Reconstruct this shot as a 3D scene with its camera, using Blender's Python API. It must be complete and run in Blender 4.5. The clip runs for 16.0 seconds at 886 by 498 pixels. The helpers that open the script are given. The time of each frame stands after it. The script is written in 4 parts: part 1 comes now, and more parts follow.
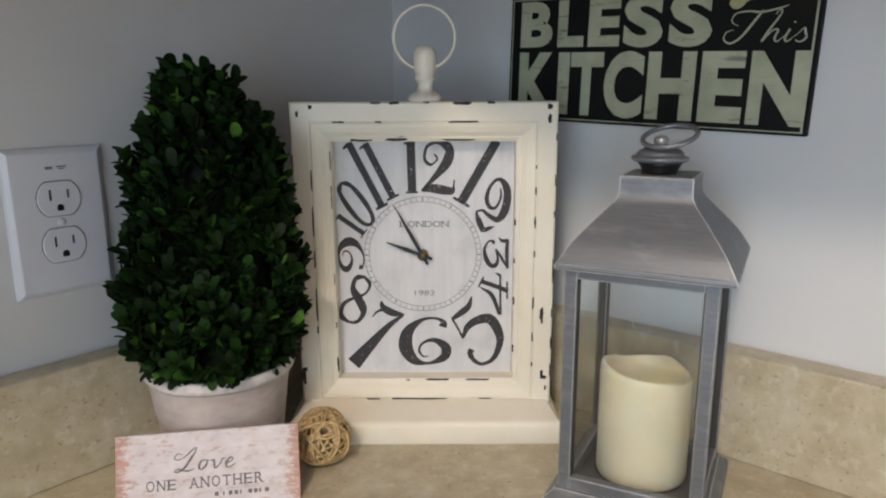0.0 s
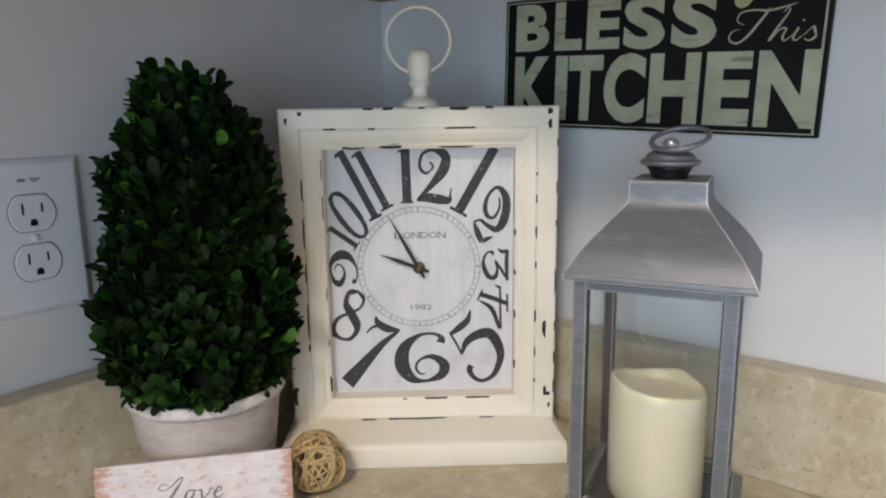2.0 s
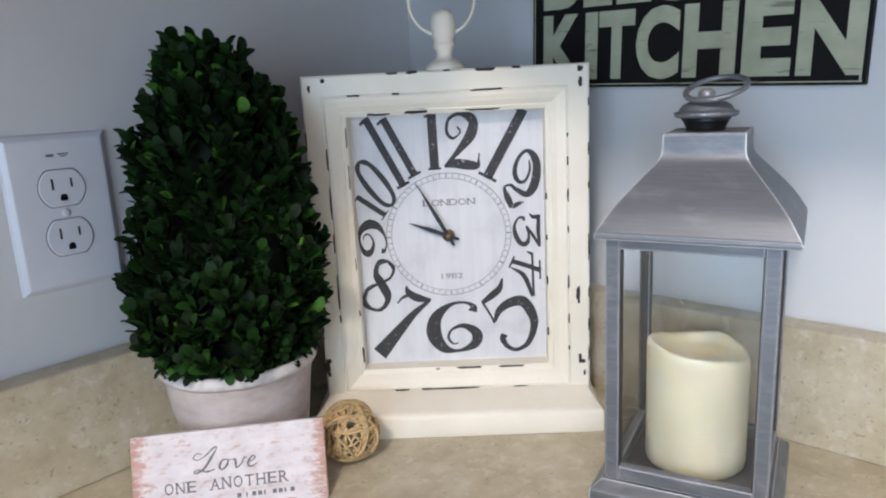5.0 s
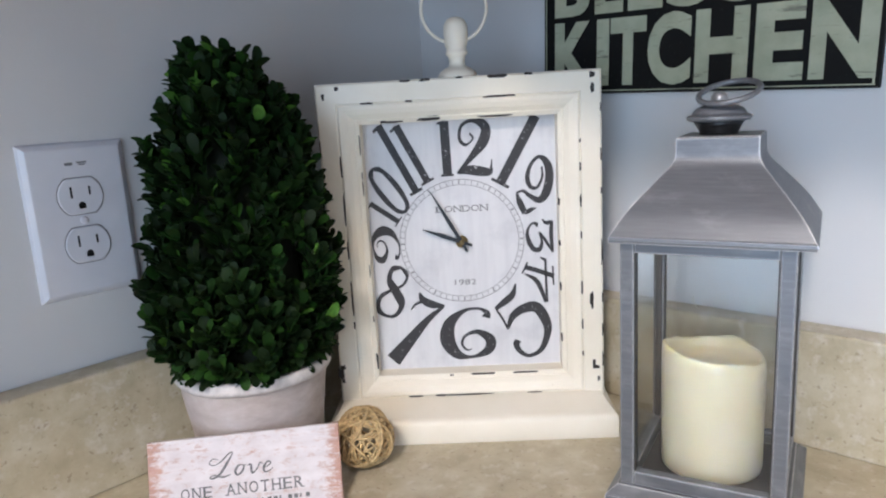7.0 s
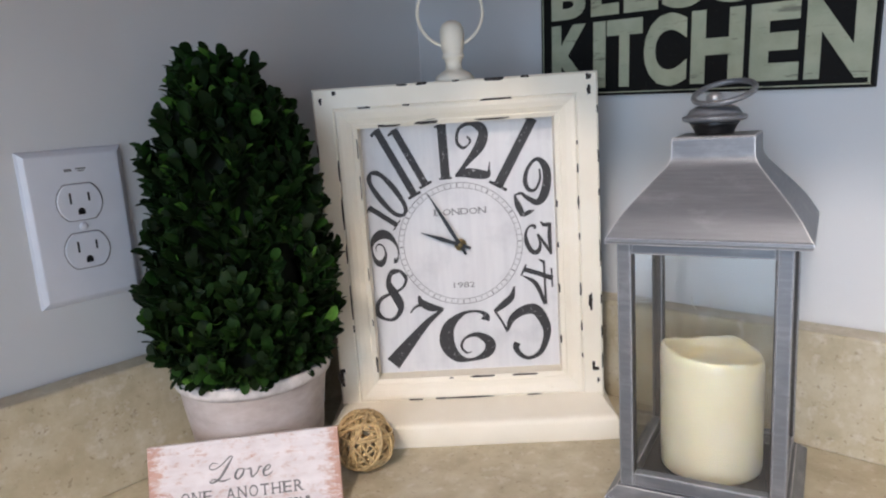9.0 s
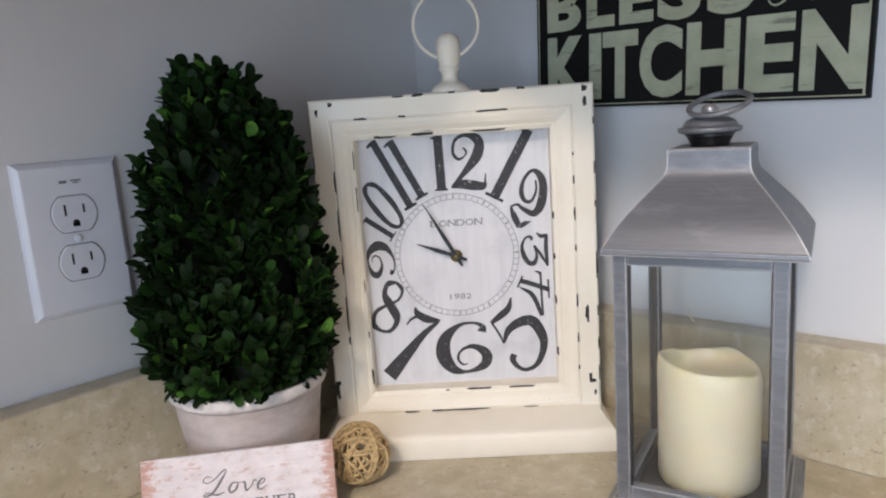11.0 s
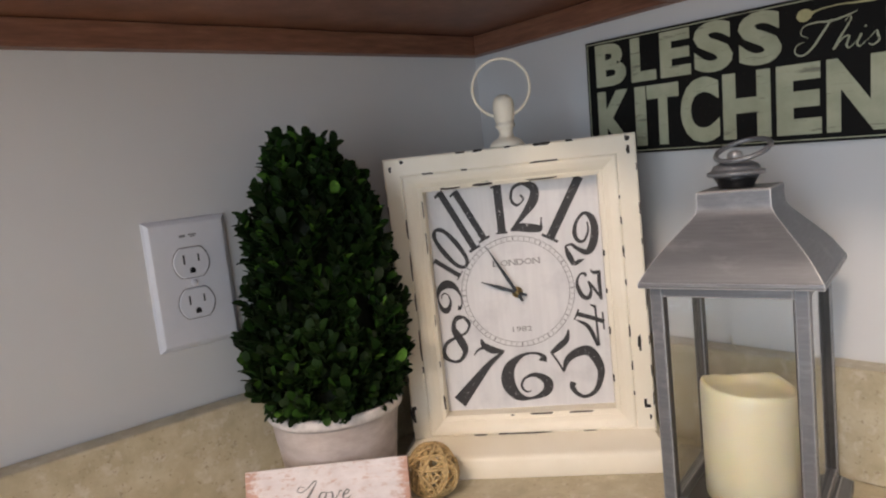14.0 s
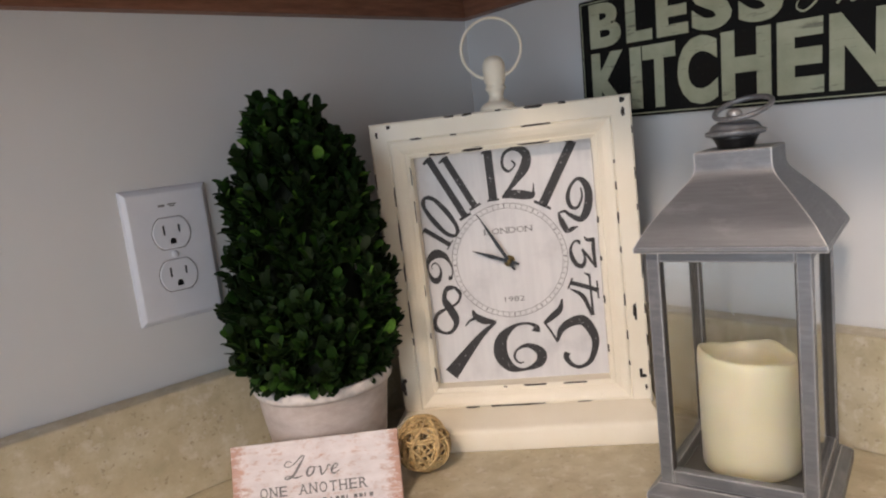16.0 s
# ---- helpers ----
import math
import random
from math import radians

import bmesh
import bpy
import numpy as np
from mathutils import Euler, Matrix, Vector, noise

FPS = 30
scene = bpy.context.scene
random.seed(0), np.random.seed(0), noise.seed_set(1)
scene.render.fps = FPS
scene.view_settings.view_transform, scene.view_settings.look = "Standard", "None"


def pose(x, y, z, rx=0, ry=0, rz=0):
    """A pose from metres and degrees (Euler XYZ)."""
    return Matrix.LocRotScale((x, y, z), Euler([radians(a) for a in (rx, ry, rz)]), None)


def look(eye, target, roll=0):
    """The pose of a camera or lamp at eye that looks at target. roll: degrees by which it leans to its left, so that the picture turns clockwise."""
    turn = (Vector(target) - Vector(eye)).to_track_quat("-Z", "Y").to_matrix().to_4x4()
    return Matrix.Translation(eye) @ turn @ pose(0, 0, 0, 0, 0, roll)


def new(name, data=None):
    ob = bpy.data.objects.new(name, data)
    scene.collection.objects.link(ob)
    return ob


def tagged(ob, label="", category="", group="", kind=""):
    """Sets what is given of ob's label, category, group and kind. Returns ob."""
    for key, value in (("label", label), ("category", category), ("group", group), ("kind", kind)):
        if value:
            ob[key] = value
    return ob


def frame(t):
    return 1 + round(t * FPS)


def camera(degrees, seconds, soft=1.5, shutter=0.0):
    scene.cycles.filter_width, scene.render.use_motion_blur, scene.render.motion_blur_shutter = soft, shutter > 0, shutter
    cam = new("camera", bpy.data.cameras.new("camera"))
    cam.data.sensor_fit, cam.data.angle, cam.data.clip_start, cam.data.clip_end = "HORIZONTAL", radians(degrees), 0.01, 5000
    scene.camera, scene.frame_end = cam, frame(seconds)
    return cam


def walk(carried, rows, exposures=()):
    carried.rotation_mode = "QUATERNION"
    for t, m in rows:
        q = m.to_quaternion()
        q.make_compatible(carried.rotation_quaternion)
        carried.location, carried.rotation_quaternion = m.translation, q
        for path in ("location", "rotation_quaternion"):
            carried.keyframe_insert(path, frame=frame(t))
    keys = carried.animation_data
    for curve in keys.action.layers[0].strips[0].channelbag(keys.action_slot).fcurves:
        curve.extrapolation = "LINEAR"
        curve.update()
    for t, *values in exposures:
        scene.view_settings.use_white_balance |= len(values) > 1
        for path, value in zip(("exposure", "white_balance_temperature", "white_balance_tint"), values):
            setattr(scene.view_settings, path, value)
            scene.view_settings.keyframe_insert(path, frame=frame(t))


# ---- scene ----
cam = camera(64.6, 16.0, 2.1)
PATH = [
    (0, (0.0182, -0.0103, 1.2262), (-1.2549, 1.4678, 0.7852), -0.21),
    (0.5, (0.0370, -0.0306, 1.2261), (-1.2149, 1.4680, 0.7938), -0.98),
    (1, (0.0161, -0.0268, 1.2251), (-1.1787, 1.5295, 0.8375), -1.36),
    (1.5, (-0.0134, -0.0191, 1.2177), (-1.2004, 1.5423, 0.8266), -1.43),
    (2, (-0.0102, 0.0023, 1.2180), (-1.2504, 1.5190, 0.8158), -0.76),
    (2.5, (0.0023, 0.0170, 1.2168), (-1.2675, 1.5079, 0.8111), -2.74),
    (3, (-0.0040, 0.0240, 1.2114), (-1.2890, 1.4923, 0.7722), -2.89),
    (3.5, (-0.0097, 0.0222, 1.2063), (-1.3131, 1.4660, 0.7407), -2.77),
    (6, (-0.0095, 0.0130, 1.2005), (-1.3425, 1.4412, 0.7721), -3.04),
    (6.5, (-0.0107, 0.0129, 1.1989), (-1.3507, 1.4372, 0.7797), -3.20),
    (7, (-0.0096, 0.0107, 1.1986), (-1.3548, 1.4306, 0.7814), -3.33),
    (7.5, (-0.0052, 0.0125, 1.1979), (-1.3543, 1.4294, 0.7831), -3.71),
    (8, (-0.0079, 0.0110, 1.1979), (-1.3559, 1.4303, 0.7875), -3.44),
    (8.5, (-0.0063, 0.0116, 1.1967), (-1.3586, 1.4278, 0.7900), -3.70),
    (11, (-0.0049, 0.0152, 1.1970), (-1.3584, 1.4396, 0.8238), -3.88),
    (11.5, (0.0023, 0.0316, 1.1969), (-1.3941, 1.4162, 0.8324), -3.84),
    (12, (0.0296, 0.0231, 1.2068), (-1.4394, 1.3375, 0.8686), -4.73),
    (12.5, (0.0615, -0.0077, 1.2083), (-1.4508, 1.2607, 0.8854), -4.49),
    (13, (0.0720, -0.0177, 1.2106), (-1.4702, 1.2257, 0.9358), -5.47),
    (13.5, (0.0713, -0.0121, 1.2061), (-1.4695, 1.2381, 0.9557), -7.14),
    (14, (0.0628, -0.0203, 1.2066), (-1.4650, 1.2479, 0.9664), -6.23),
    (14.5, (0.0525, -0.0198, 1.2019), (-1.4514, 1.2674, 0.9168), -5.09),
    (15, (0.0551, -0.0154, 1.1968), (-1.4549, 1.2661, 0.9182), -5.44),
    (15.5, (0.0506, -0.0119, 1.1940), (-1.4615, 1.2631, 0.8974), -5.27),
    (16, (0.0504, -0.0044, 1.1954), (-1.4660, 1.2629, 0.8881), -6.73),
]
# seconds, stops, kelvin, tint: the picture brightens and cools, then warms again
EXPOSURES = [(0.0, 0.37, 6400, 11), (2.0, 0.45, 6150, 11), (3.5, 0.77, 5680, 11), (6.0, 0.77, 5700, 12), (7.0, 0.79, 5750, 13), (8.5, 0.71, 6000, 15), (11.0, 0.66, 6050, 15), (12.5, 0.42, 6700, 15), (14.5, 0.47, 6900, 18), (16.0, 0.46, 6900, 18)]
walk(cam, [(t, look(eye, target, roll)) for t, eye, target, roll in PATH], EXPOSURES)

# ---------------------------------------------------------------- world and light
COUNTER = 0.900            # top of the worktop
WALL_X, WALL_Y = -0.606, 0.623   # the two walls that meet in the corner

world = bpy.data.worlds.new("sky")
scene.world = world
world.use_nodes = True
wn = world.node_tree.nodes
sky = wn.new("ShaderNodeTexSky")
sky.sky_type, sky.sun_disc = "NISHITA", False
sky.sun_elevation, sky.sun_rotation = radians(38), radians(70)
world.node_tree.links.new(sky.outputs[0], wn["Background"].inputs[0])
wn["Background"].inputs[1].default_value = 0.10


def area_lamp(name, m, w, h, watts, colour):
    data = bpy.data.lights.new(name, "AREA")
    data.shape, data.size, data.size_y, data.energy, data.color = "RECTANGLE", w, h, watts, colour
    ob = new(name, data)
    ob.matrix_world = m
    return ob


area_lamp("window_daylight", look((1.12, -2.52, 1.08), (1.12, 0.6, 1.08)), 1.74, 2.00, 34.5, (0.69, 0.86, 1.0))
lamp_data = bpy.data.lights.new("ceiling_bulb", "POINT")
lamp_data.energy, lamp_data.color, lamp_data.shadow_soft_size = 43.0, (1.0, 0.845, 0.68), 0.12
new("ceiling_bulb", lamp_data).location = (0.43, -1.02, 2.29)

# ---------------------------------------------------------------- materials


def material(name, base, rough=0.5, metal=0.0):
    mat = bpy.data.materials.new(name)
    mat.use_nodes = True
    b = mat.node_tree.nodes["Principled BSDF"]
    b.inputs["Base Color"].default_value = (*base, 1)
    b.inputs["Roughness"].default_value = rough
    b.inputs["Metallic"].default_value = metal
    return mat


def node(mat, kind, **values):
    n = mat.node_tree.nodes.new(kind)
    for key, value in values.items():
        n.inputs[key].default_value = value
    return n


def link(mat, a, b):
    mat.node_tree.links.new(a, b)


def shader(mat):
    return mat.node_tree.nodes["Principled BSDF"]


def coords(mat, scale=(1, 1, 1), rotation=(0, 0, 0)):
    c = node(mat, "ShaderNodeTexCoord")
    m = node(mat, "ShaderNodeMapping", Scale=scale, Rotation=rotation)
    link(mat, c.outputs["Object"], m.inputs["Vector"])
    return m.outputs[0]


def noise_of(mat, vector, scale, detail=4.0, rough=0.55):
    n = node(mat, "ShaderNodeTexNoise", Scale=scale, Detail=detail, Roughness=rough)
    link(mat, vector, n.inputs["Vector"])
    return n.outputs["Fac"]


def ramp(mat, fac, stops):
    r = node(mat, "ShaderNodeValToRGB")
    e = r.color_ramp.elements
    while len(e) < len(stops):
        e.new(0.5)
    for item, (at, c) in zip(e, stops):
        item.position, item.color = at, (*c, 1)
    link(mat, fac, r.inputs[0])
    return r.outputs[0]


def grey(v):
    return (v, v, v)


def mixed(mat, fac, a, b):
    m = node(mat, "ShaderNodeMix")
    m.data_type = "RGBA"
    for value, socket in ((fac, m.inputs[0]), (a, m.inputs[6]), (b, m.inputs[7])):
        if isinstance(value, tuple):
            socket.default_value = (*value, 1)
        elif isinstance(value, float):
            socket.default_value = value
        else:
            link(mat, value, socket)
    return m.outputs[2]


def bump(mat, height, strength, distance=0.001):
    b = node(mat, "ShaderNodeBump", Strength=strength, Distance=distance)
    link(mat, height, b.inputs["Height"])
    link(mat, b.outputs[0], shader(mat).inputs["Normal"])


def colour(mat, socket):
    link(mat, socket, shader(mat).inputs["Base Color"])


def wall_paint():
    m = material("wall_paint", (0.62, 0.64, 0.67), 0.62)
    v = coords(m)
    big, fine = noise_of(m, v, 3.0, 3), noise_of(m, v, 420, 3)
    colour(m, ramp(m, big, [(0.3, (0.628, 0.636, 0.645)), (0.7, (0.684, 0.689, 0.695))]))
    bump(m, fine, 0.12, 0.0006)
    return m


def worktop_stone():
    m = material("speckled_worktop", (0.5, 0.43, 0.32), 0.33)
    v = coords(m)
    cloud = noise_of(m, v, 38, 5, 0.6)
    base = ramp(m, cloud, [(0.30, (0.415, 0.355, 0.238)), (0.52, (0.508, 0.448, 0.316)), (0.72, (0.598, 0.548, 0.424))])
    dark = ramp(m, noise_of(m, v, 210, 3, 0.55), [(0.615, grey(0)), (0.71, grey(0.55))])
    pale = ramp(m, noise_of(m, coords(m, (1.3, 1.1, 1.2)), 75, 3, 0.6), [(0.55, grey(0)), (0.72, grey(0.6))])
    colour(m, mixed(m, dark, mixed(m, pale, base, (0.68, 0.64, 0.57)), (0.24, 0.165, 0.10)))
    bump(m, noise_of(m, v, 500, 2), 0.05, 0.0004)
    return m


def stained_wood():
    m = material("stained_cabinet_wood", (0.2, 0.09, 0.05), 0.42)
    v = coords(m, (3, 3, 30))
    grain = noise_of(m, v, 9, 6, 0.65)
    colour(m, ramp(m, grain, [(0.3, (0.155, 0.066, 0.040)), (0.55, (0.235, 0.105, 0.064)), (0.75, (0.31, 0.15, 0.092))]))
    bump(m, grain, 0.15, 0.0005)
    return m


def cream_paint():
    m = material("cream_distressed_paint", (0.80, 0.74, 0.60), 0.5)
    v = coords(m)
    drift = noise_of(m, v, 14, 5)
    base = ramp(m, drift, [(0.3, (0.80, 0.735, 0.60)), (0.7, (0.87, 0.82, 0.705))])
    rub = ramp(m, noise_of(m, coords(m, (1, 1, 1)), 130, 5, 0.7), [(0.685, grey(0)), (0.74, grey(0.45))])
    colour(m, mixed(m, rub, base, (0.55, 0.45, 0.31)))
    bump(m, noise_of(m, v, 260, 4), 0.16, 0.0006)
    return m


def dial_paper():
    m = material("aged_dial_paper", (0.7, 0.7, 0.72), 0.6)
    streak = noise_of(m, coords(m, (90, 90, 7)), 1.6, 5, 0.6)
    blot = noise_of(m, coords(m), 32, 5, 0.6)
    base = ramp(m, streak, [(0.25, (0.61, 0.605, 0.62)), (0.6, (0.69, 0.685, 0.695))])
    stain = ramp(m, blot, [(0.50, grey(0)), (0.8, grey(0.65))])
    colour(m, mixed(m, stain, base, (0.44, 0.435, 0.46)))
    return m


def printed_ink(name, base, speck=(0.50, 0.49, 0.49)):
    m = material(name, base, 0.65)
    worn = ramp(m, noise_of(m, coords(m), 230, 6, 0.75), [(0.605, grey(0)), (0.68, grey(0.75))])
    colour(m, mixed(m, worn, base, speck))
    return m


def brushed_grey():
    m = material("brushed_grey_metal_paint", (0.3, 0.31, 0.33), 0.42, 0.36)
    lines = noise_of(m, coords(m, (30, 30, 520)), 1.0, 5, 0.7)
    patch = noise_of(m, coords(m, (30, 30, 60)), 1.0, 4, 0.6)
    base = ramp(m, lines, [(0.25, (0.118, 0.126, 0.142)), (0.55, (0.150, 0.158, 0.175)), (0.8, (0.205, 0.214, 0.232))])
    pale = ramp(m, patch, [(0.55, grey(0)), (0.78, grey(0.45))])
    rubbed = mixed(m, pale, base, (0.36, 0.365, 0.375))
    geo = node(m, "ShaderNodeNewGeometry")
    round_edge = node(m, "ShaderNodeBevel", Radius=0.0022)
    round_edge.samples = 6
    dot = node(m, "ShaderNodeVectorMath")
    dot.operation = "DOT_PRODUCT"
    link(m, geo.outputs["Normal"], dot.inputs[0])
    link(m, round_edge.outputs[0], dot.inputs[1])
    edge = ramp(m, dot.outputs["Value"], [(0.86, grey(0.95)), (0.99, grey(0))])
    colour(m, mixed(m, edge, rubbed, (0.70, 0.70, 0.71)))
    bump(m, lines, 0.05, 0.0003)
    return m


def plain(name, base, rough=0.5, metal=0.0, grain=200.0, spread=0.12, depth=0.06):
    m = material(name, base, rough, metal)
    n = noise_of(m, coords(m), grain, 4)
    lo, hi = tuple(c * (1 - spread) for c in base), tuple(min(1, c * (1 + spread)) for c in base)
    colour(m, ramp(m, n, [(0.3, lo), (0.7, hi)]))
    bump(m, n, depth, 0.0005)
    return m


def clear_glass(name="clear_glass"):
    m = material(name, (0.94, 0.95, 0.95), 0.0)
    shader(m).inputs["Transmission Weight"].default_value = 1.0
    shader(m).inputs["IOR"].default_value = 1.45
    return m


def ivory_wax():
    m = material("ivory_wax", (0.80, 0.735, 0.545), 0.30)
    b = shader(m)
    n = noise_of(m, coords(m), 30, 4)
    colour(m, ramp(m, n, [(0.3, (0.490, 0.450, 0.312)), (0.7, (0.550, 0.508, 0.372))]))
    b.inputs["Subsurface Weight"].default_value = 0.75
    b.inputs["Subsurface Radius"].default_value = (0.016, 0.012, 0.006)
    b.inputs["Subsurface Scale"].default_value = 1.0
    bump(m, noise_of(m, coords(m), 90, 3), 0.12, 0.0008)
    return m


def washed_clay():
    m = material("whitewashed_clay", (0.45, 0.39, 0.37), 0.8)
    v = coords(m, (1, 1, 2.2))
    wash = noise_of(m, v, 26, 6, 0.65)
    colour(m, ramp(m, wash, [(0.28, (0.36, 0.295, 0.27)), (0.5, (0.47, 0.415, 0.395)), (0.74, (0.60, 0.555, 0.545))]))
    bump(m, noise_of(m, v, 120, 5), 0.3, 0.0008)
    return m


def leaf_green():
    m = material("boxwood_leaf", (0.03, 0.09, 0.02), 0.58)
    info = node(m, "ShaderNodeObjectInfo")
    geo = node(m, "ShaderNodeNewGeometry")
    add = node(m, "ShaderNodeMath")
    add.operation = "ADD"
    link(m, info.outputs["Random"], add.inputs[0])
    link(m, geo.outputs["Random Per Island"], add.inputs[1])
    frac = node(m, "ShaderNodeMath")
    frac.operation = "FRACT"
    link(m, add.outputs[0], frac.inputs[0])
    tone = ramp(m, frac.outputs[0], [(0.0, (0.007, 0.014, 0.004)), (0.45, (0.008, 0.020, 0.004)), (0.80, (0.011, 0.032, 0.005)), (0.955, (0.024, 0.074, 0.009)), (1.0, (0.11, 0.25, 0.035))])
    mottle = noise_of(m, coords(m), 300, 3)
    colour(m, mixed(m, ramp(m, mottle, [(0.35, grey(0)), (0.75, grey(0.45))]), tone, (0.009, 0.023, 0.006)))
    shader(m).inputs["Specular IOR Level"].default_value = 0.14
    return m


def plaque_paint():
    # white paint worn through to red-brown wood towards both ends
    m = material("worn_white_paint_on_wood", (0.8, 0.7, 0.7), 0.7)
    tc = node(m, "ShaderNodeTexCoord")
    sep = node(m, "ShaderNodeSeparateXYZ")
    link(m, tc.outputs["Object"], sep.inputs[0])
    far = node(m, "ShaderNodeMath")
    far.operation = "ABSOLUTE"
    link(m, sep.outputs[0], far.inputs[0])
    ends = node(m, "ShaderNodeMapRange")
    for key, value in (("From Min", 0.056), ("From Max", 0.074), ("To Min", -0.005), ("To Max", 0.20)):
        ends.inputs[key].default_value = value
    link(m, far.outputs[0], ends.inputs["Value"])
    rough = noise_of(m, coords(m, (75, 75, 190)), 1.0, 8, 0.85)
    total = node(m, "ShaderNodeMath")
    total.operation = "ADD"
    link(m, rough, total.inputs[0])
    link(m, ends.outputs[0], total.inputs[1])
    wear = ramp(m, total.outputs[0], [(0.525, grey(0)), (0.63, grey(0.85))])
    wood = ramp(m, noise_of(m, coords(m, (40, 40, 260)), 1.0, 4), [(0.3, (0.36, 0.165, 0.105)), (0.7, (0.52, 0.28, 0.20))])
    white = ramp(m, noise_of(m, coords(m, (50, 50, 120)), 1.0, 5), [(0.3, (0.60, 0.55, 0.560)), (0.65, (0.74, 0.70, 0.715))])
    colour(m, mixed(m, wear, white, wood))
    bump(m, rough, 0.25, 0.0006)
    return m


def sign_letter_paint():
    m = material("crackled_pale_lettering", (0.5, 0.52, 0.42), 0.6)
    v = coords(m)
    base = ramp(m, noise_of(m, v, 45, 5), [(0.3, (0.33, 0.352, 0.240)), (0.7, (0.455, 0.475, 0.340))])
    crack = ramp(m, noise_of(m, coords(m, (18, 18, 150)), 1.0, 7, 0.75), [(0.575, grey(0)), (0.63, grey(0.8))])
    colour(m, mixed(m, crack, base, (0.13, 0.13, 0.10)))
    return m


PAINT, STONE, WOOD, CREAM, PAPER = wall_paint(), worktop_stone(), stained_wood(), cream_paint(), dial_paper()
GREY, GLASS, WAX, CLAY, LEAF = brushed_grey(), clear_glass(), ivory_wax(), washed_clay(), leaf_green()
PLAQUE, LETTER = plaque_paint(), sign_letter_paint()
INK = printed_ink("worn_black_print", (0.035, 0.033, 0.035))
FINE_INK = printed_ink("fine_grey_print", (0.20, 0.195, 0.20), (0.42, 0.42, 0.43))
SIGN_BLACK = printed_ink("sign_black", (0.008, 0.0075, 0.007), (0.035, 0.035, 0.03))
shader(SIGN_BLACK).inputs["Specular IOR Level"].default_value = 0.25
CHIP = plain("bare_dark_wood_in_chips", (0.022, 0.016, 0.012), 0.7)
BLACK_PLATE = plain("dark_plate", (0.05, 0.051, 0.055), 0.4, 0.3)
# near-black brown that puts the shade inside the lantern into colour
SHADE_LINING = plain("inner_face_shade", (0.045, 0.040, 0.036), 0.55, 0.2)
BLACK = plain("black_metal", (0.012, 0.012, 0.013), 0.35, 0.3)
BRASS = plain("tarnished_brass", (0.22, 0.165, 0.075), 0.38, 0.9)
BRIGHT = plain("worn_bright_metal", (0.36, 0.37, 0.385), 0.36, 0.6)
PLASTIC = plain("white_plastic", (0.67, 0.69, 0.75), 0.36, 0.0, 60.0, 0.02, 0.02)
SLOT = plain("dark_slot", (0.008, 0.008, 0.009), 0.8)
LABEL_GREY = plain("grey_label_print", (0.16, 0.16, 0.17), 0.7)
RATTAN = plain("dry_tan_vine", (0.50, 0.355, 0.170), 0.6, 0.0, 300.0, 0.35, 0.2)
CROWN_FILLER = plain("dark_crown_filler", (0.012, 0.018, 0.009), 0.9, 0.0, 300.0, 0.4, 0.3)
RIM_WASH = plain("chalky_whitewash", (0.60, 0.56, 0.55), 0.85, 0.0, 90.0, 0.22, 0.4)
CEILING_PAINT = plain("ceiling_white", (0.78, 0.78, 0.77), 0.8)
FLOOR = plain("floor_wood", (0.27, 0.17, 0.10), 0.45, 0.0, 12.0, 0.25)
PLAQUE_INK = plain("charcoal_lettering", (0.15, 0.145, 0.15), 0.7, 0.0, 400.0, 0.4)
SIGN_GOLD = plain("mustard_sign_paint", (0.40, 0.38, 0.20), 0.6)
shader(SIGN_BLACK).inputs["Specular IOR Level"].default_value = 0.15
FITTING = plain("lamp_white_metal", (0.7, 0.7, 0.69), 0.4)
BULB = material("lit_lamp_glass", (1, 1, 1), 0.4)
shader(BULB).inputs["Emission Color"].default_value = (1.0, 0.84, 0.66, 1)
shader(BULB).inputs["Emission Strength"].default_value = 14.0

# ---------------------------------------------------------------- building helpers


def mesh_of(name, bm, mat, smooth=False):
    me = bpy.data.meshes.new(name)
    bm.to_mesh(me)
    bm.free()
    me.materials.append(mat)
    if smooth:
        for p in me.polygons:
            p.use_smooth = True
    return me


def part(name, bm, mat, parent, label="", smooth=False):
    ob = new(name, mesh_of(name, bm, mat, smooth))
    ob.parent = parent
    if label:
        tagged(ob, label)
    return ob


def thing(name, m, label, category, group="", kind=""):
    ob = new(name)
    ob.empty_display_size = 0.02
    ob.matrix_world = m
    return tagged(ob, label, category, group, kind)


def solid(name, bm, mat, label, category, kind="structure", smooth=False):
    return tagged(new(name, mesh_of(name, bm, mat, smooth)), label, category, "", kind)


def box(x0, x1, y0, y1, z0, z1, bevel=0.0, bm=None, segments=2):
    own = bm is None
    bm = bmesh.new() if own else bm
    r = bmesh.ops.create_cube(bm, size=1.0)
    for v in r["verts"]:
        v.co = Vector(((x0 + x1) / 2 + v.co.x * (x1 - x0), (y0 + y1) / 2 + v.co.y * (y1 - y0), (z0 + z1) / 2 + v.co.z * (z1 - z0)))
    if bevel > 0:
        edges = list({e for v in r["verts"] for e in v.link_edges})
        bmesh.ops.bevel(bm, geom=edges, offset=bevel, segments=segments, profile=0.5, affect="EDGES")
    return bm


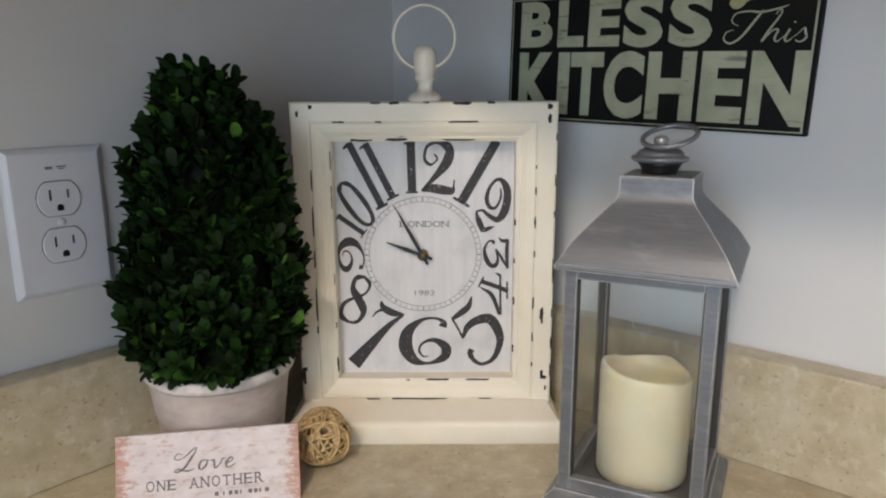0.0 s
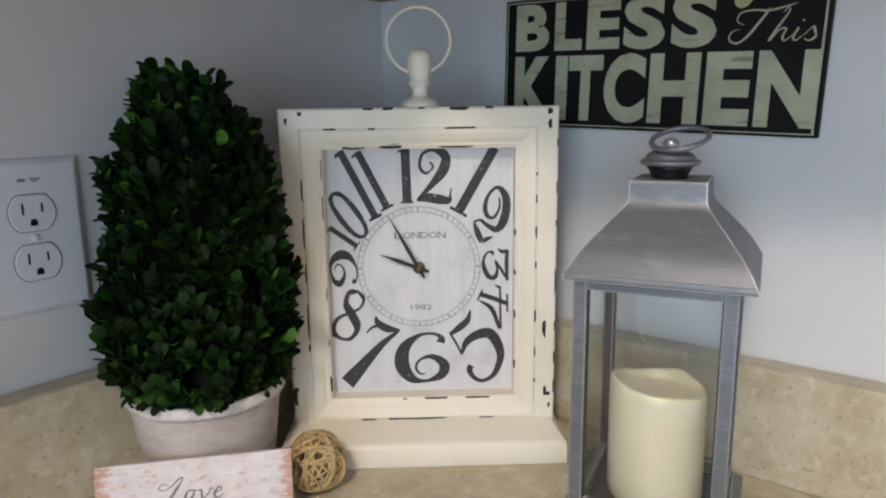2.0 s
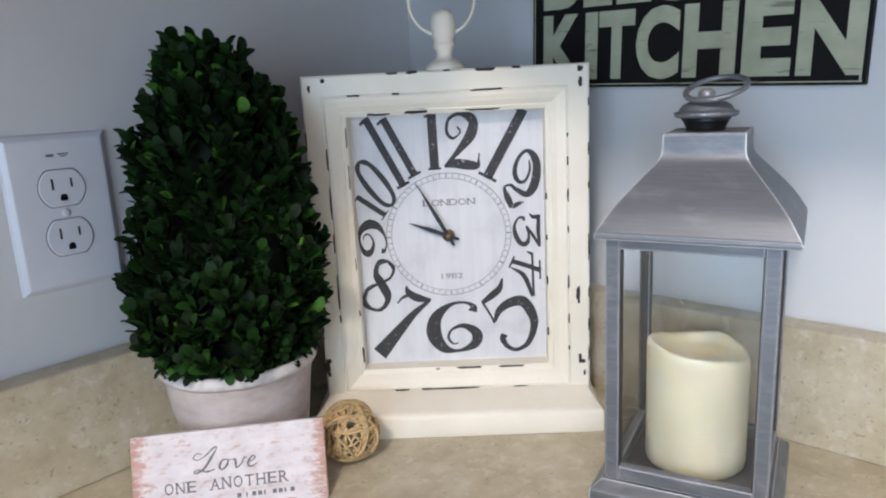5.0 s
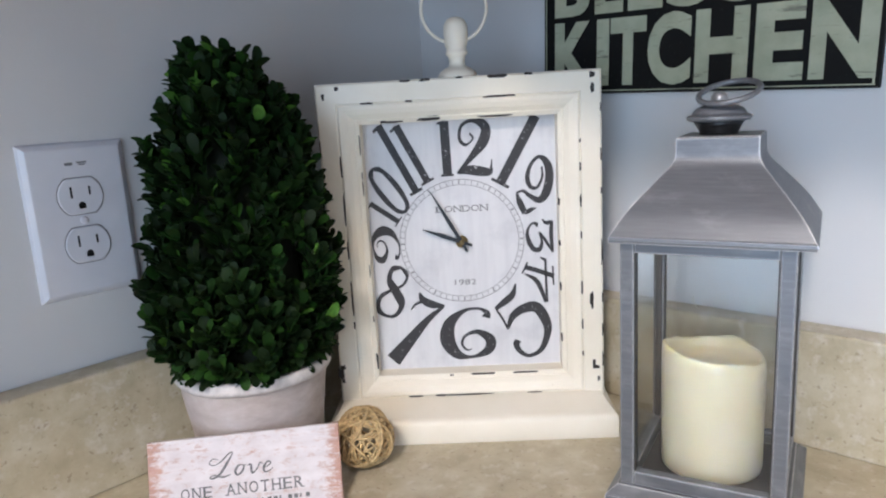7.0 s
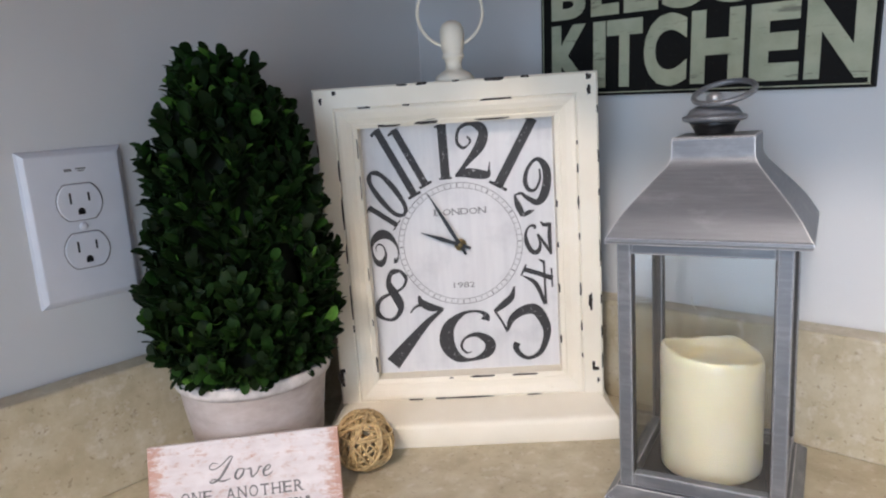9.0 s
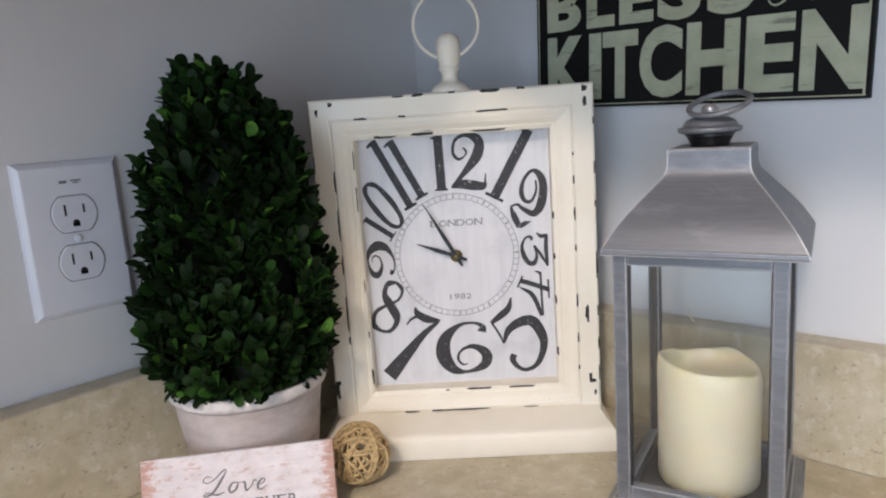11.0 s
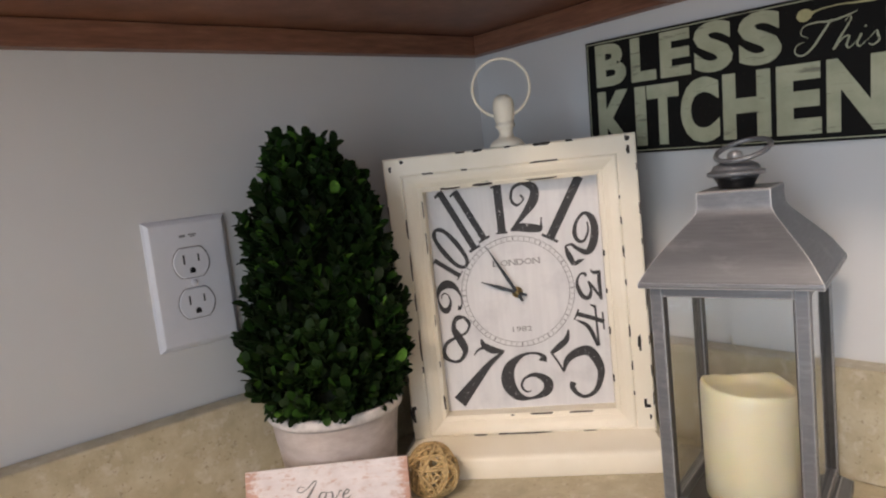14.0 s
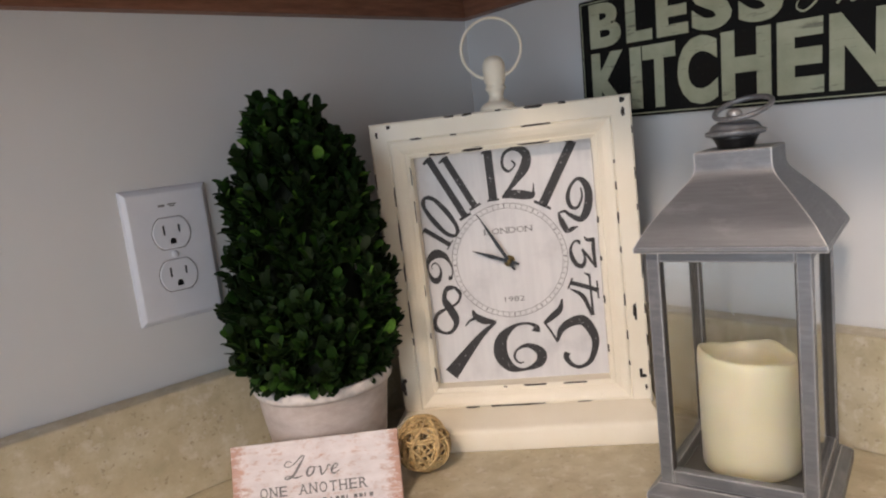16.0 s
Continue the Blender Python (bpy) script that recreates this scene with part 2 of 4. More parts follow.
def lathe(profile, steps=40, bm=None, wobble=0.0):
    """Turns (radius, height) pairs round the z axis."""
    bm = bmesh.new() if bm is None else bm
    rings = []
    for r, z in profile:
        ring = []
        for i in range(steps):
            a = 2 * math.pi * i / steps
            k = r * (1 + wobble * noise.noise(Vector((math.cos(a) * 1.5, math.sin(a) * 1.5, z * 40))))
            ring.append(bm.verts.new((k * math.cos(a), k * math.sin(a), z)))
        rings.append(ring)
    for a, b in zip(rings, rings[1:]):
        for i in range(steps):
            j = (i + 1) % steps
            bm.faces.new((a[i], a[j], b[j], b[i]))
    bm.faces.new(rings[0][::-1])
    bm.faces.new(rings[-1])
    bmesh.ops.recalc_face_normals(bm, faces=bm.faces)
    return bm


def tube(path, radius, closed=False, sides=10, bm=None):
    """A round bar along a list of points; radius may be a number or a list."""
    bm = bmesh.new() if bm is None else bm
    n = len(path)
    path = [Vector(p) for p in path]
    rings, side = [], None
    for i, p in enumerate(path):
        ahead = (path[(i + 1) % n] - path[i - 1]) if closed else (path[min(i + 1, n - 1)] - path[max(i - 1, 0)])
        ahead.normalize()
        if side is None:
            side = ahead.orthogonal().normalized()
        side = (side - ahead * side.dot(ahead)).normalized()
        up = ahead.cross(side)
        r = radius[i] if isinstance(radius, (list, tuple)) else radius
        rings.append([bm.verts.new(p + r * (side * math.cos(2 * math.pi * k / sides) + up * math.sin(2 * math.pi * k / sides))) for k in range(sides)])
    for i in range(n if closed else n - 1):
        a, b = rings[i], rings[(i + 1) % n]
        shift = 0
        if closed and i == n - 1:
            shift = min(range(sides), key=lambda s: (a[0].co - b[s].co).length)
        for k in range(sides):
            bm.faces.new((a[k], a[(k + 1) % sides], b[(k + 1 + shift) % sides], b[(k + shift) % sides]))
    if not closed:
        bm.faces.new(rings[0][::-1])
        bm.faces.new(rings[-1])
    bmesh.ops.recalc_face_normals(bm, faces=bm.faces)
    return bm


def loft(rings, bm=None, caps=True):
    """Joins closed rings of equal point counts."""
    bm = bmesh.new() if bm is None else bm
    made = [[bm.verts.new(p) for p in ring] for ring in rings]
    for a, b in zip(made, made[1:]):
        for i in range(len(a)):
            j = (i + 1) % len(a)
            bm.faces.new((a[i], a[j], b[j], b[i]))
    if caps:
        bm.faces.new(made[0][::-1])
        bm.faces.new(made[-1])
    bmesh.ops.recalc_face_normals(bm, faces=bm.faces)
    return bm


def rect_ring(hx, y0, y1, z):
    return [(-hx, y0, z), (hx, y0, z), (hx, y1, z), (-hx, y1, z)]


def spline(points, steps=6):
    """Catmull-Rom through points of any size."""
    p = [np.array(q, float) for q in points]
    p = [2 * p[0] - p[1]] + p + [2 * p[-1] - p[-2]]
    out = []
    for a, b, c, d in zip(p, p[1:], p[2:], p[3:]):
        for i in range(steps):
            t = i / steps
            out.append(0.5 * (2 * b + (c - a) * t + (2 * a - 5 * b + 4 * c - d) * t * t + (3 * b - a - 3 * c + d) * t ** 3))
    out.append(p[-2])
    return out


def stroke(bm, points, place, steps=6, least=0.012):
    """A pen stroke of (u, v, width) points, laid by place(u, v) -> Vector."""
    s = spline(points, steps)
    left, right = [], []
    for i, q in enumerate(s):
        d = s[min(i + 1, len(s) - 1)][:2] - s[max(i - 1, 0)][:2]
        d = d / max(np.hypot(*d), 1e-9)
        w = max(q[2], least) / 2
        left.append(bm.verts.new(place(q[0] - d[1] * w, q[1] + d[0] * w)))
        right.append(bm.verts.new(place(q[0] + d[1] * w, q[1] - d[0] * w)))
    for i in range(len(s) - 1):
        bm.faces.new((left[i], right[i], right[i + 1], left[i + 1]))


def glyph(text, bold=0.0, lean=0.0):
    """Outlines of the built-in font as plain lists, scaled to a unit box."""
    cu = bpy.data.curves.new("glyph", "FONT")
    cu.body, cu.offset, cu.shear, cu.resolution_u = text, bold, lean, 4
    ob = new("glyph", cu)
    me = bpy.data.meshes.new_from_object(ob.evaluated_get(bpy.context.evaluated_depsgraph_get()))
    co = np.array([v.co[:2] for v in me.vertices])
    faces = [tuple(p.vertices) for p in me.polygons]
    bpy.data.objects.remove(ob)
    bpy.data.curves.remove(cu)
    bpy.data.meshes.remove(me)
    return (co - co.min(0)) / np.ptp(co, axis=0), faces


def lay_glyph(bm, shape, u0, u1, v0, v1, place):
    co, faces = shape
    vs = [bm.verts.new(place(u0 + (u1 - u0) * a, v0 + (v1 - v0) * b)) for a, b in co]
    for face in faces:
        bm.faces.new([vs[i] for i in face])


def quad(bm, place, u0, u1, v0, v1):
    bm.faces.new([bm.verts.new(place(u, v)) for u, v in ((u0, v0), (u1, v0), (u1, v1), (u0, v1))])


SERIFS = {"N": ((0.1, 0), (0.1, 1), (0.9, 1)), "E": ((0.06, 0), (0.06, 1)), "A": ((0.05, 0), (0.95, 0)), "T": ((0.5, 0),), "H": ((0.1, 0), (0.9, 0), (0.1, 1), (0.9, 1)), "R": ((0.1, 0), (0.92, 0), (0.08, 1)), "L": ((0.1, 0), (0.1, 1)), "D": ((0.06, 0), (0.06, 1))}


def typed(bm, text, u0, u1, v0, v1, place, fill=0.78):
    """Typewriter capitals, evenly spaced, with short slab serifs."""
    step = (u1 - u0) / (len(text) - 1 + fill)
    h = v1 - v0
    for i, ch in enumerate(text):
        a, b = u0 + i * step, u0 + (i + fill) * step
        lay_glyph(bm, glyph(ch, 0.004), a, b, v0, v1, place)
        for p, q in SERIFS.get(ch, ()):
            c, d = a + p * (b - a), v0 + q * h
            w = 0.20 * (b - a)
            quad(bm, place, c - w, c + w, d - (0.09 * h if q else 0), d + (0 if q else 0.09 * h))


# ---------------------------------------------------------------- the room
FAR_X, FAR_Y, TOP = 2.60, -2.60, 2.44

solid("floor", box(WALL_X - 0.1, FAR_X + 0.1, FAR_Y - 0.1, WALL_Y + 0.1, -0.06, 0.0), FLOOR, "brown wooden kitchen floor", "floor")
solid("ceiling", box(WALL_X - 0.1, FAR_X + 0.1, FAR_Y - 0.1, WALL_Y + 0.1, TOP, TOP + 0.06), CEILING_PAINT, "plain white painted ceiling", "ceiling")
solid("wall_west", box(WALL_X - 0.1, WALL_X, FAR_Y - 0.1, WALL_Y + 0.1, 0, TOP), PAINT, "pale blue-grey painted wall with a power outlet", "wall")
solid("wall_north", box(WALL_X, FAR_X + 0.1, WALL_Y, WALL_Y + 0.1, 0, TOP), PAINT, "pale blue-grey painted wall behind the sign", "wall")
solid("wall_east", box(FAR_X, FAR_X + 0.1, FAR_Y - 0.1, WALL_Y, 0, TOP), PAINT, "plain pale painted wall", "wall")
WIN = (0.20, 2.04, 0.03, 2.10)
bm = box(WALL_X, WIN[0], FAR_Y - 0.1, FAR_Y, 0, TOP)
box(WIN[1], FAR_X, FAR_Y - 0.1, FAR_Y, 0, TOP, bm=bm)
box(WIN[0], WIN[1], FAR_Y - 0.1, FAR_Y, 0, WIN[2], bm=bm)
box(WIN[0], WIN[1], FAR_Y - 0.1, FAR_Y, WIN[3], TOP, bm=bm)
solid("wall_south", bm, PAINT, "plain pale painted wall with a glazed door opening", "wall")
win = thing("window_1", pose(0, FAR_Y, 0), "white framed glass garden door letting in daylight", "window", "", "structure")
bm = box(WIN[0], WIN[0] + 0.05, -0.07, -0.03, WIN[2], WIN[3])
box(WIN[1] - 0.05, WIN[1], -0.07, -0.03, WIN[2], WIN[3], bm=bm)
box(WIN[0] + 0.05, WIN[1] - 0.05, -0.07, -0.03, WIN[2], WIN[2] + 0.05, bm=bm)
box(WIN[0] + 0.05, WIN[1] - 0.05, -0.07, -0.03, WIN[3] - 0.05, WIN[3], bm=bm)
part("window_frame", bm, PLASTIC, win)
pane = part("pane", box(WIN[0] + 0.05, WIN[1] - 0.05, -0.054, -0.048, WIN[2] + 0.05, WIN[3] - 0.05), GLASS, win)
pane.visible_shadow = False

lamp = thing("ceiling_lamp", pose(0.43, -1.02, TOP), "white ceiling lamp with a warm glass bowl", "lamp")
part("canopy", lathe([(0.05, -0.001), (0.10, -0.004), (0.11, -0.02), (0.10, -0.028)]), FITTING, lamp, smooth=True)
part("bowl", lathe([(0.085, -0.03), (0.08, -0.045), (0.055, -0.065), (0.02, -0.075)]), BULB, lamp, "lit frosted glass bowl", True)

# worktop, splashbacks, cupboards
DEPTH, LIP = 0.635, 0.027
bm = bmesh.new()
corner = [(WALL_X, WALL_Y), (WALL_X, -1.6), (WALL_X + DEPTH, -1.6), (WALL_X + DEPTH, WALL_Y - DEPTH), (1.5, WALL_Y - DEPTH), (1.5, WALL_Y)]
loft([[(x, y, COUNTER - 0.038) for x, y in corner], [(x, y, COUNTER) for x, y in corner]], bm)
solid("worktop", bm, STONE, "beige speckled solid stone worktop in an L shape", "worktop")
solid("splashback_west", box(WALL_X, WALL_X + LIP, -1.6, WALL_Y - LIP, COUNTER, COUNTER + 0.1, 0.0022), STONE, "beige speckled stone splashback strip along the wall", "splashback")
solid("splashback_north", box(WALL_X, 1.5, WALL_Y - LIP, WALL_Y, COUNTER, COUNTER + 0.1, 0.0022), STONE, "beige speckled stone splashback strip under the sign", "splashback")
solid("cupboard_base_west", box(WALL_X, WALL_X + 0.6, -1.6, WALL_Y, 0, COUNTER - 0.038), WOOD, "brown stained wooden base cupboard under the worktop", "cupboard")
solid("cupboard_base_north", box(WALL_X + 0.6, 1.5, WALL_Y - 0.6, WALL_Y, 0, COUNTER - 0.038), WOOD, "brown stained wooden base cupboard under the worktop", "cupboard")

UNDER, RAIL = 1.336, 0.022


def wall_cupboard(name, m, length, label, corner_end=False):
    """An upper cupboard hung on the wall: its back is y = 0, it juts to -y, from x = 0 to x = length."""
    c = thing(name, m, label, "cupboard")
    part("carcass", box(0, length, -0.31, 0, UNDER + 0.024, 2.10, 0.001), WOOD, c)
    part("hanging_rail", box(0.001, length - 0.001, -0.018, -0.001, UNDER, UNDER + 0.0235, 0.0015), WOOD, c, "reddish brown rail along the wall")
    if corner_end:
        part("end_rail", box(length - 0.018, length - 0.001, -0.289, -0.0185, UNDER, UNDER + 0.0235, 0.0015), WOOD, c)
    part("front_rail", box(0.001, length - 0.001, -0.309, -0.290, UNDER, UNDER + 0.0235, 0.0015), WOOD, c)
    return c


wall_cupboard("wall_cupboard", pose(WALL_X, -1.6, 0, 0, 0, 90), WALL_Y + 1.6, "reddish brown wooden wall cupboard over the worktop", True)
wall_cupboard("wall_cupboard", pose(WALL_X + 0.312, WALL_Y, 0), 1.5, "reddish brown wooden wall cupboard above the sign")

# ---------------------------------------------------------------- mantel clock
ZF = COUNTER
clock = thing("mantel_clock", pose(-0.4268, 0.4764, ZF, 0, 0, math.degrees(0.7136)), "cream distressed wooden mantel clock with large black numerals", "clock")
HW, OW = 0.1183, 0.0835           # half widths: frame, dial opening
Z0, Z1, ZO0, ZO1 = 0.0125, 0.3165, 0.0488, 0.2808
FRONT = -0.0188                   # front of the frame (towards -y)
# frame: a moulded profile carried round the opening
profile = [(0.0, 0.026), (0.0, FRONT + 0.0015), (0.0015, FRONT), (0.0165, FRONT), (0.0172, FRONT + 0.0012), (0.0180, FRONT + 0.0004),
           (0.0192, FRONT - 0.0002), (0.0220, FRONT + 0.0004), (0.0262, FRONT + 0.0024), (0.0305, FRONT + 0.0060), (0.0312, FRONT + 0.0054), (0.0348, FRONT + 0.0078), (0.0348, 0.009)]
XL, XR, OL, OR = -0.1185, 0.1240, -0.0834, 0.0872     # outer and opening edges
rings = []
for inset, y in profile:
    k = inset / 0.0348
    x0, x1, lo, hi = XL + (OL - XL) * k, XR + (OR - XR) * k, Z0 + (ZO0 - Z0) * k, Z1 - (Z1 - ZO1) * k
    rings.append([(x0, y, lo), (x1, y, lo), (x1, y, hi), (x0, y, hi)])
part("frame", loft(rings, caps=False), CREAM, clock)
part("back_panel", box(-HW + 0.003, HW - 0.003, 0.0107, 0.025, Z0 + 0.002, Z1 - 0.003), CREAM, clock)
part("dial", box(-OW - 0.004, OW + 0.006, 0.0052, 0.0104, ZO0 - 0.004, ZO1 + 0.004), PAPER, clock, "whitish aged paper dial")
base_rings = [rect_ring(0.1183, FRONT + 0.002, 0.027, 0.0300), rect_ring(0.1186, FRONT - 0.002, 0.0275, 0.0294), rect_ring(0.1198, FRONT - 0.008, 0.029, 0.0277), rect_ring(0.1225, FRONT - 0.020, 0.031, 0.0248),
              rect_ring(0.1252, FRONT - 0.0285, 0.033, 0.0228), rect_ring(0.1266, FRONT - 0.0325, 0.034, 0.0216), rect_ring(0.1274, FRONT - 0.0346, 0.0346, 0.0198), rect_ring(0.1279, FRONT - 0.0356, 0.035, 0.0172), rect_ring(0.1279, FRONT - 0.0356, 0.035, 0.001), rect_ring(0.127, FRONT - 0.035, 0.0345, 0.0)]
base_rings = [[(x + 0.002, y, z) for x, y, z in ring] for ring in base_rings]
bm = loft(base_rings)
for e in bm.edges:
    if abs(e.verts[0].co.z - e.verts[1].co.z) > 1e-6:
        e.smooth = False
part("base", bm, CREAM, clock, "cream flared plinth", True)
bm = lathe([(0.0170, 0.3165), (0.0168, 0.3185), (0.0150, 0.3215), (0.0108, 0.3242), (0.0074, 0.3258), (0.0066, 0.3300), (0.0076, 0.3345), (0.0094, 0.3355), (0.0097, 0.3375), (0.0086, 0.3388),
            (0.0085, 0.3412), (0.0096, 0.3430), (0.0098, 0.3445), (0.0101, 0.3490), (0.0105, 0.3545), (0.0100, 0.3600), (0.0078, 0.3640), (0.0042, 0.3662), (0.001, 0.3666)], 28)
bm.transform(Matrix.Translation((0.004, 0, 0)))
finial = part("finial", bm, CREAM, clock, "turned cream wooden finial", True)
ring_r, ring_z = 0.0278, 0.3732
part("ring", tube([(0.0032 + ring_r * math.sin(a), 0.0, ring_z + ring_r * math.cos(a)) for a in np.linspace(0, 2 * math.pi, 49)[:-1]], 0.0014, True, 8), CREAM, clock, "thin cream metal ring", True)

DZ = 0.1704                       # dial centre
INK_Y = 0.0048


def dial_place(u, v):
    return Vector((u, INK_Y, DZ + v))


def circle_band(r, w, n=96):
    bm = bmesh.new()
    a = [(bm.verts.new(dial_place((r - w) * math.cos(t), (r - w) * math.sin(t))), bm.verts.new(dial_place(r * math.cos(t), r * math.sin(t)))) for t in np.linspace(0, 2 * math.pi, n + 1)[:-1]]
    for i in range(n):
        (p, q), (s, t) = a[i], a[(i + 1) % n]
        bm.faces.new((p, q, t, s))
    return bm


part("minute_track", circle_band(0.0572, 0.0006), FINE_INK, clock, "thin grey printed circle")
part("minute_track", circle_band(0.0524, 0.0005), FINE_INK, clock, "thin grey printed circle")
bm = bmesh.new()
for i in range(60):
    a = math.radians(6 * i)
    c, s = math.cos(a), math.sin(a)
    w = 0.0006 if i % 5 == 0 else 0.00028
    bm.faces.new([bm.verts.new(dial_place(r * c - k * s, r * s + k * c)) for r, k in ((0.0528, -w), (0.0562, -w), (0.0562, w), (0.0528, w))])
tagged(part("minute_marks", bm, FINE_INK, clock, "fine grey minute marks"), kind="stuff")

DIGITS = {
    "1": [[(0.5, 0.0, 0.30), (0.5, 0.5, 0.30), (0.5, 1.0, 0.30)], [(0.16, 0.018, 0.04), (0.84, 0.018, 0.04)], [(0.5, 0.985, 0.05), (0.12, 0.96, 0.04)]],
    "2": [[(0.44, 0.60, 0.03), (0.30, 0.56, 0.06), (0.17, 0.68, 0.08), (0.24, 0.90, 0.07), (0.52, 0.98, 0.08), (0.80, 0.86, 0.22), (0.76, 0.63, 0.24), (0.46, 0.35, 0.13), (0.10, 0.07, 0.05)],
          [(0.08, 0.07, 0.05), (0.34, 0.11, 0.16), (0.62, 0.08, 0.18), (0.88, 0.06, 0.13), (0.92, 0.16, 0.05), (0.94, 0.28, 0.03)], [(0.44, 0.60, 0.03), (0.50, 0.68, 0.05), (0.42, 0.76, 0.04)]],
    "3": [[(0.46, 0.98, 0.03), (0.56, 0.88, 0.1), (0.68, 0.88, 0.12), (0.77, 0.92, 0.05)], [(0.74, 0.92, 0.1), (0.73, 0.54, 0.12), (0.77, 0.01, 0.08)], [(0.76, 0.04, 0.05), (0.59, 0.32, 0.09), (0.39, 0.62, 0.05)],
          [(0.38, 0.61, 0.05), (0.46, 0.32, 0.08), (0.39, 0.11, 0.14), (0.22, 0.12, 0.14), (0.08, 0.35, 0.14), (0.04, 0.62, 0.09), (0.15, 0.84, 0.06), (0.3, 0.85, 0.09), (0.31, 0.76, 0.06)]],
    "4": [[(0.07, 0.79, 0.10), (0.39, 0.69, 0.10), (0.69, 0.58, 0.10)], [(0.12, 0.89, 0.04), (0.01, 0.65, 0.04)], [(0.66, 0.8, 0.04), (0.68, 0.4, 0.04)], [(0.5, 0.96, 0.05), (0.52, 0.48, 0.05), (0.54, 0.03, 0.06)],
          [(0.39, 0.99, 0.03), (0.5, 0.93, 0.07)], [(0.06, 0.65, 0.03), (0.33, 0.47, 0.1), (0.52, 0.03, 0.07)]],
    "5": [[(0.3, 0.99, 0.02), (0.26, 0.85, 0.08), (0.16, 0.76, 0.09), (0.03, 0.66, 0.05)], [(0.04, 0.66, 0.03), (0.12, 0.54, 0.03), (0.2, 0.39, 0.03)],
          [(0.2, 0.41, 0.04), (0.26, 0.56, 0.09), (0.4, 0.66, 0.12), (0.57, 0.68, 0.14), (0.69, 0.53, 0.13), (0.73, 0.35, 0.1), (0.65, 0.12, 0.07), (0.5, 0.03, 0.05), (0.38, 0.07, 0.06), (0.31, 0.17, 0.08), (0.33, 0.24, 0.09)]],
    "6": [[(0.84, 0.80, 0.16), (0.86, 0.90, 0.10), (0.70, 0.985, 0.05), (0.44, 0.95, 0.08), (0.18, 0.72, 0.20), (0.12, 0.38, 0.26), (0.28, 0.09, 0.18), (0.55, 0.02, 0.06), (0.85, 0.14, 0.16), (0.90, 0.36, 0.18),
           (0.68, 0.52, 0.10), (0.46, 0.46, 0.05), (0.38, 0.30, 0.05), (0.46, 0.17, 0.04), (0.56, 0.18, 0.02)]],
    "7": [[(0.37, 0.74, 0.02), (0.44, 0.82, 0.035), (0.53, 0.86, 0.05)], [(0.49, 0.98, 0.03), (0.53, 0.89, 0.09), (0.66, 0.82, 0.11), (0.84, 0.8, 0.03)], [(0.82, 0.79, 0.04), (0.61, 0.61, 0.09), (0.38, 0.34, 0.15), (0.12, 0.02, 0.22)]],
    "8": [[(0.5, 0.99, 0.06), (0.24, 0.90, 0.14), (0.26, 0.68, 0.16), (0.55, 0.52, 0.20), (0.86, 0.32, 0.20), (0.78, 0.08, 0.10), (0.48, 0.01, 0.06), (0.16, 0.10, 0.14), (0.14, 0.34, 0.12), (0.42, 0.52, 0.06), (0.72, 0.68, 0.07), (0.76, 0.88, 0.10), (0.5, 0.99, 0.06)]],
    "0": [[(0.5, 0.99, 0.06), (0.22, 0.86, 0.16), (0.13, 0.5, 0.24), (0.22, 0.14, 0.16), (0.5, 0.01, 0.06), (0.78, 0.14, 0.16), (0.87, 0.5, 0.24), (0.78, 0.86, 0.16), (0.5, 0.99, 0.06)]],
}
# the curled two of the two o'clock place
DIGITS["z"] = [[(0.45, 0.81, 0.03), (0.46, 0.64, 0.04), (0.38, 0.47, 0.05), (0.27, 0.47, 0.07), (0.21, 0.62, 0.08), (0.26, 0.83, 0.06), (0.4, 0.97, 0.06), (0.53, 0.88, 0.12), (0.58, 0.67, 0.14), (0.53, 0.39, 0.15), (0.41, 0.25, 0.11), (0.23, 0.34, 0.07), (0.14, 0.41, 0.05), (0.02, 0.38, 0.03)],
               [(0.03, 0.37, 0.04), (0.09, 0.2, 0.11), (0.17, 0.03, 0.09)], [(0.17, 0.02, 0.04), (0.25, 0.08, 0.08), (0.36, 0.12, 0.02)]]
DIGITS["9"] = [[(1 - u, 1 - v, w) for u, v, w in DIGITS["6"][0]]]


def numeral(text, u, v, w, h, turn, stem=1.0, gap=0.08):
    """Digits side by side in a box w by h, centred at (u, v) and turned clockwise by degrees."""
    bm = bmesh.new()
    a = radians(-turn)
    widths = [1.0 for d in text]
    total = sum(widths) + gap * (len(text) - 1)
    at = 0.0
    for d, share in zip(text, widths):
        x0 = -w / 2 + w * at / total
        span = w * share / total

        def place(p, q):
            x, y = x0 + p * span, (q - 0.5) * h
            px = min(max(u + x * math.cos(a) - y * math.sin(a), -OW - 0.003), OW + 0.003)
            py = min(max(v + x * math.sin(a) + y * math.cos(a), ZO0 - DZ - 0.003), ZO1 - DZ + 0.003)
            return dial_place(px, py)

        for line in DIGITS[d]:
            stroke(bm, [(p, q, k * stem if k > 0.1 else k) for p, q, k in line], place, 7)
        at += share + gap
    part("numeral", bm, INK, clock, "black worn printed numeral")


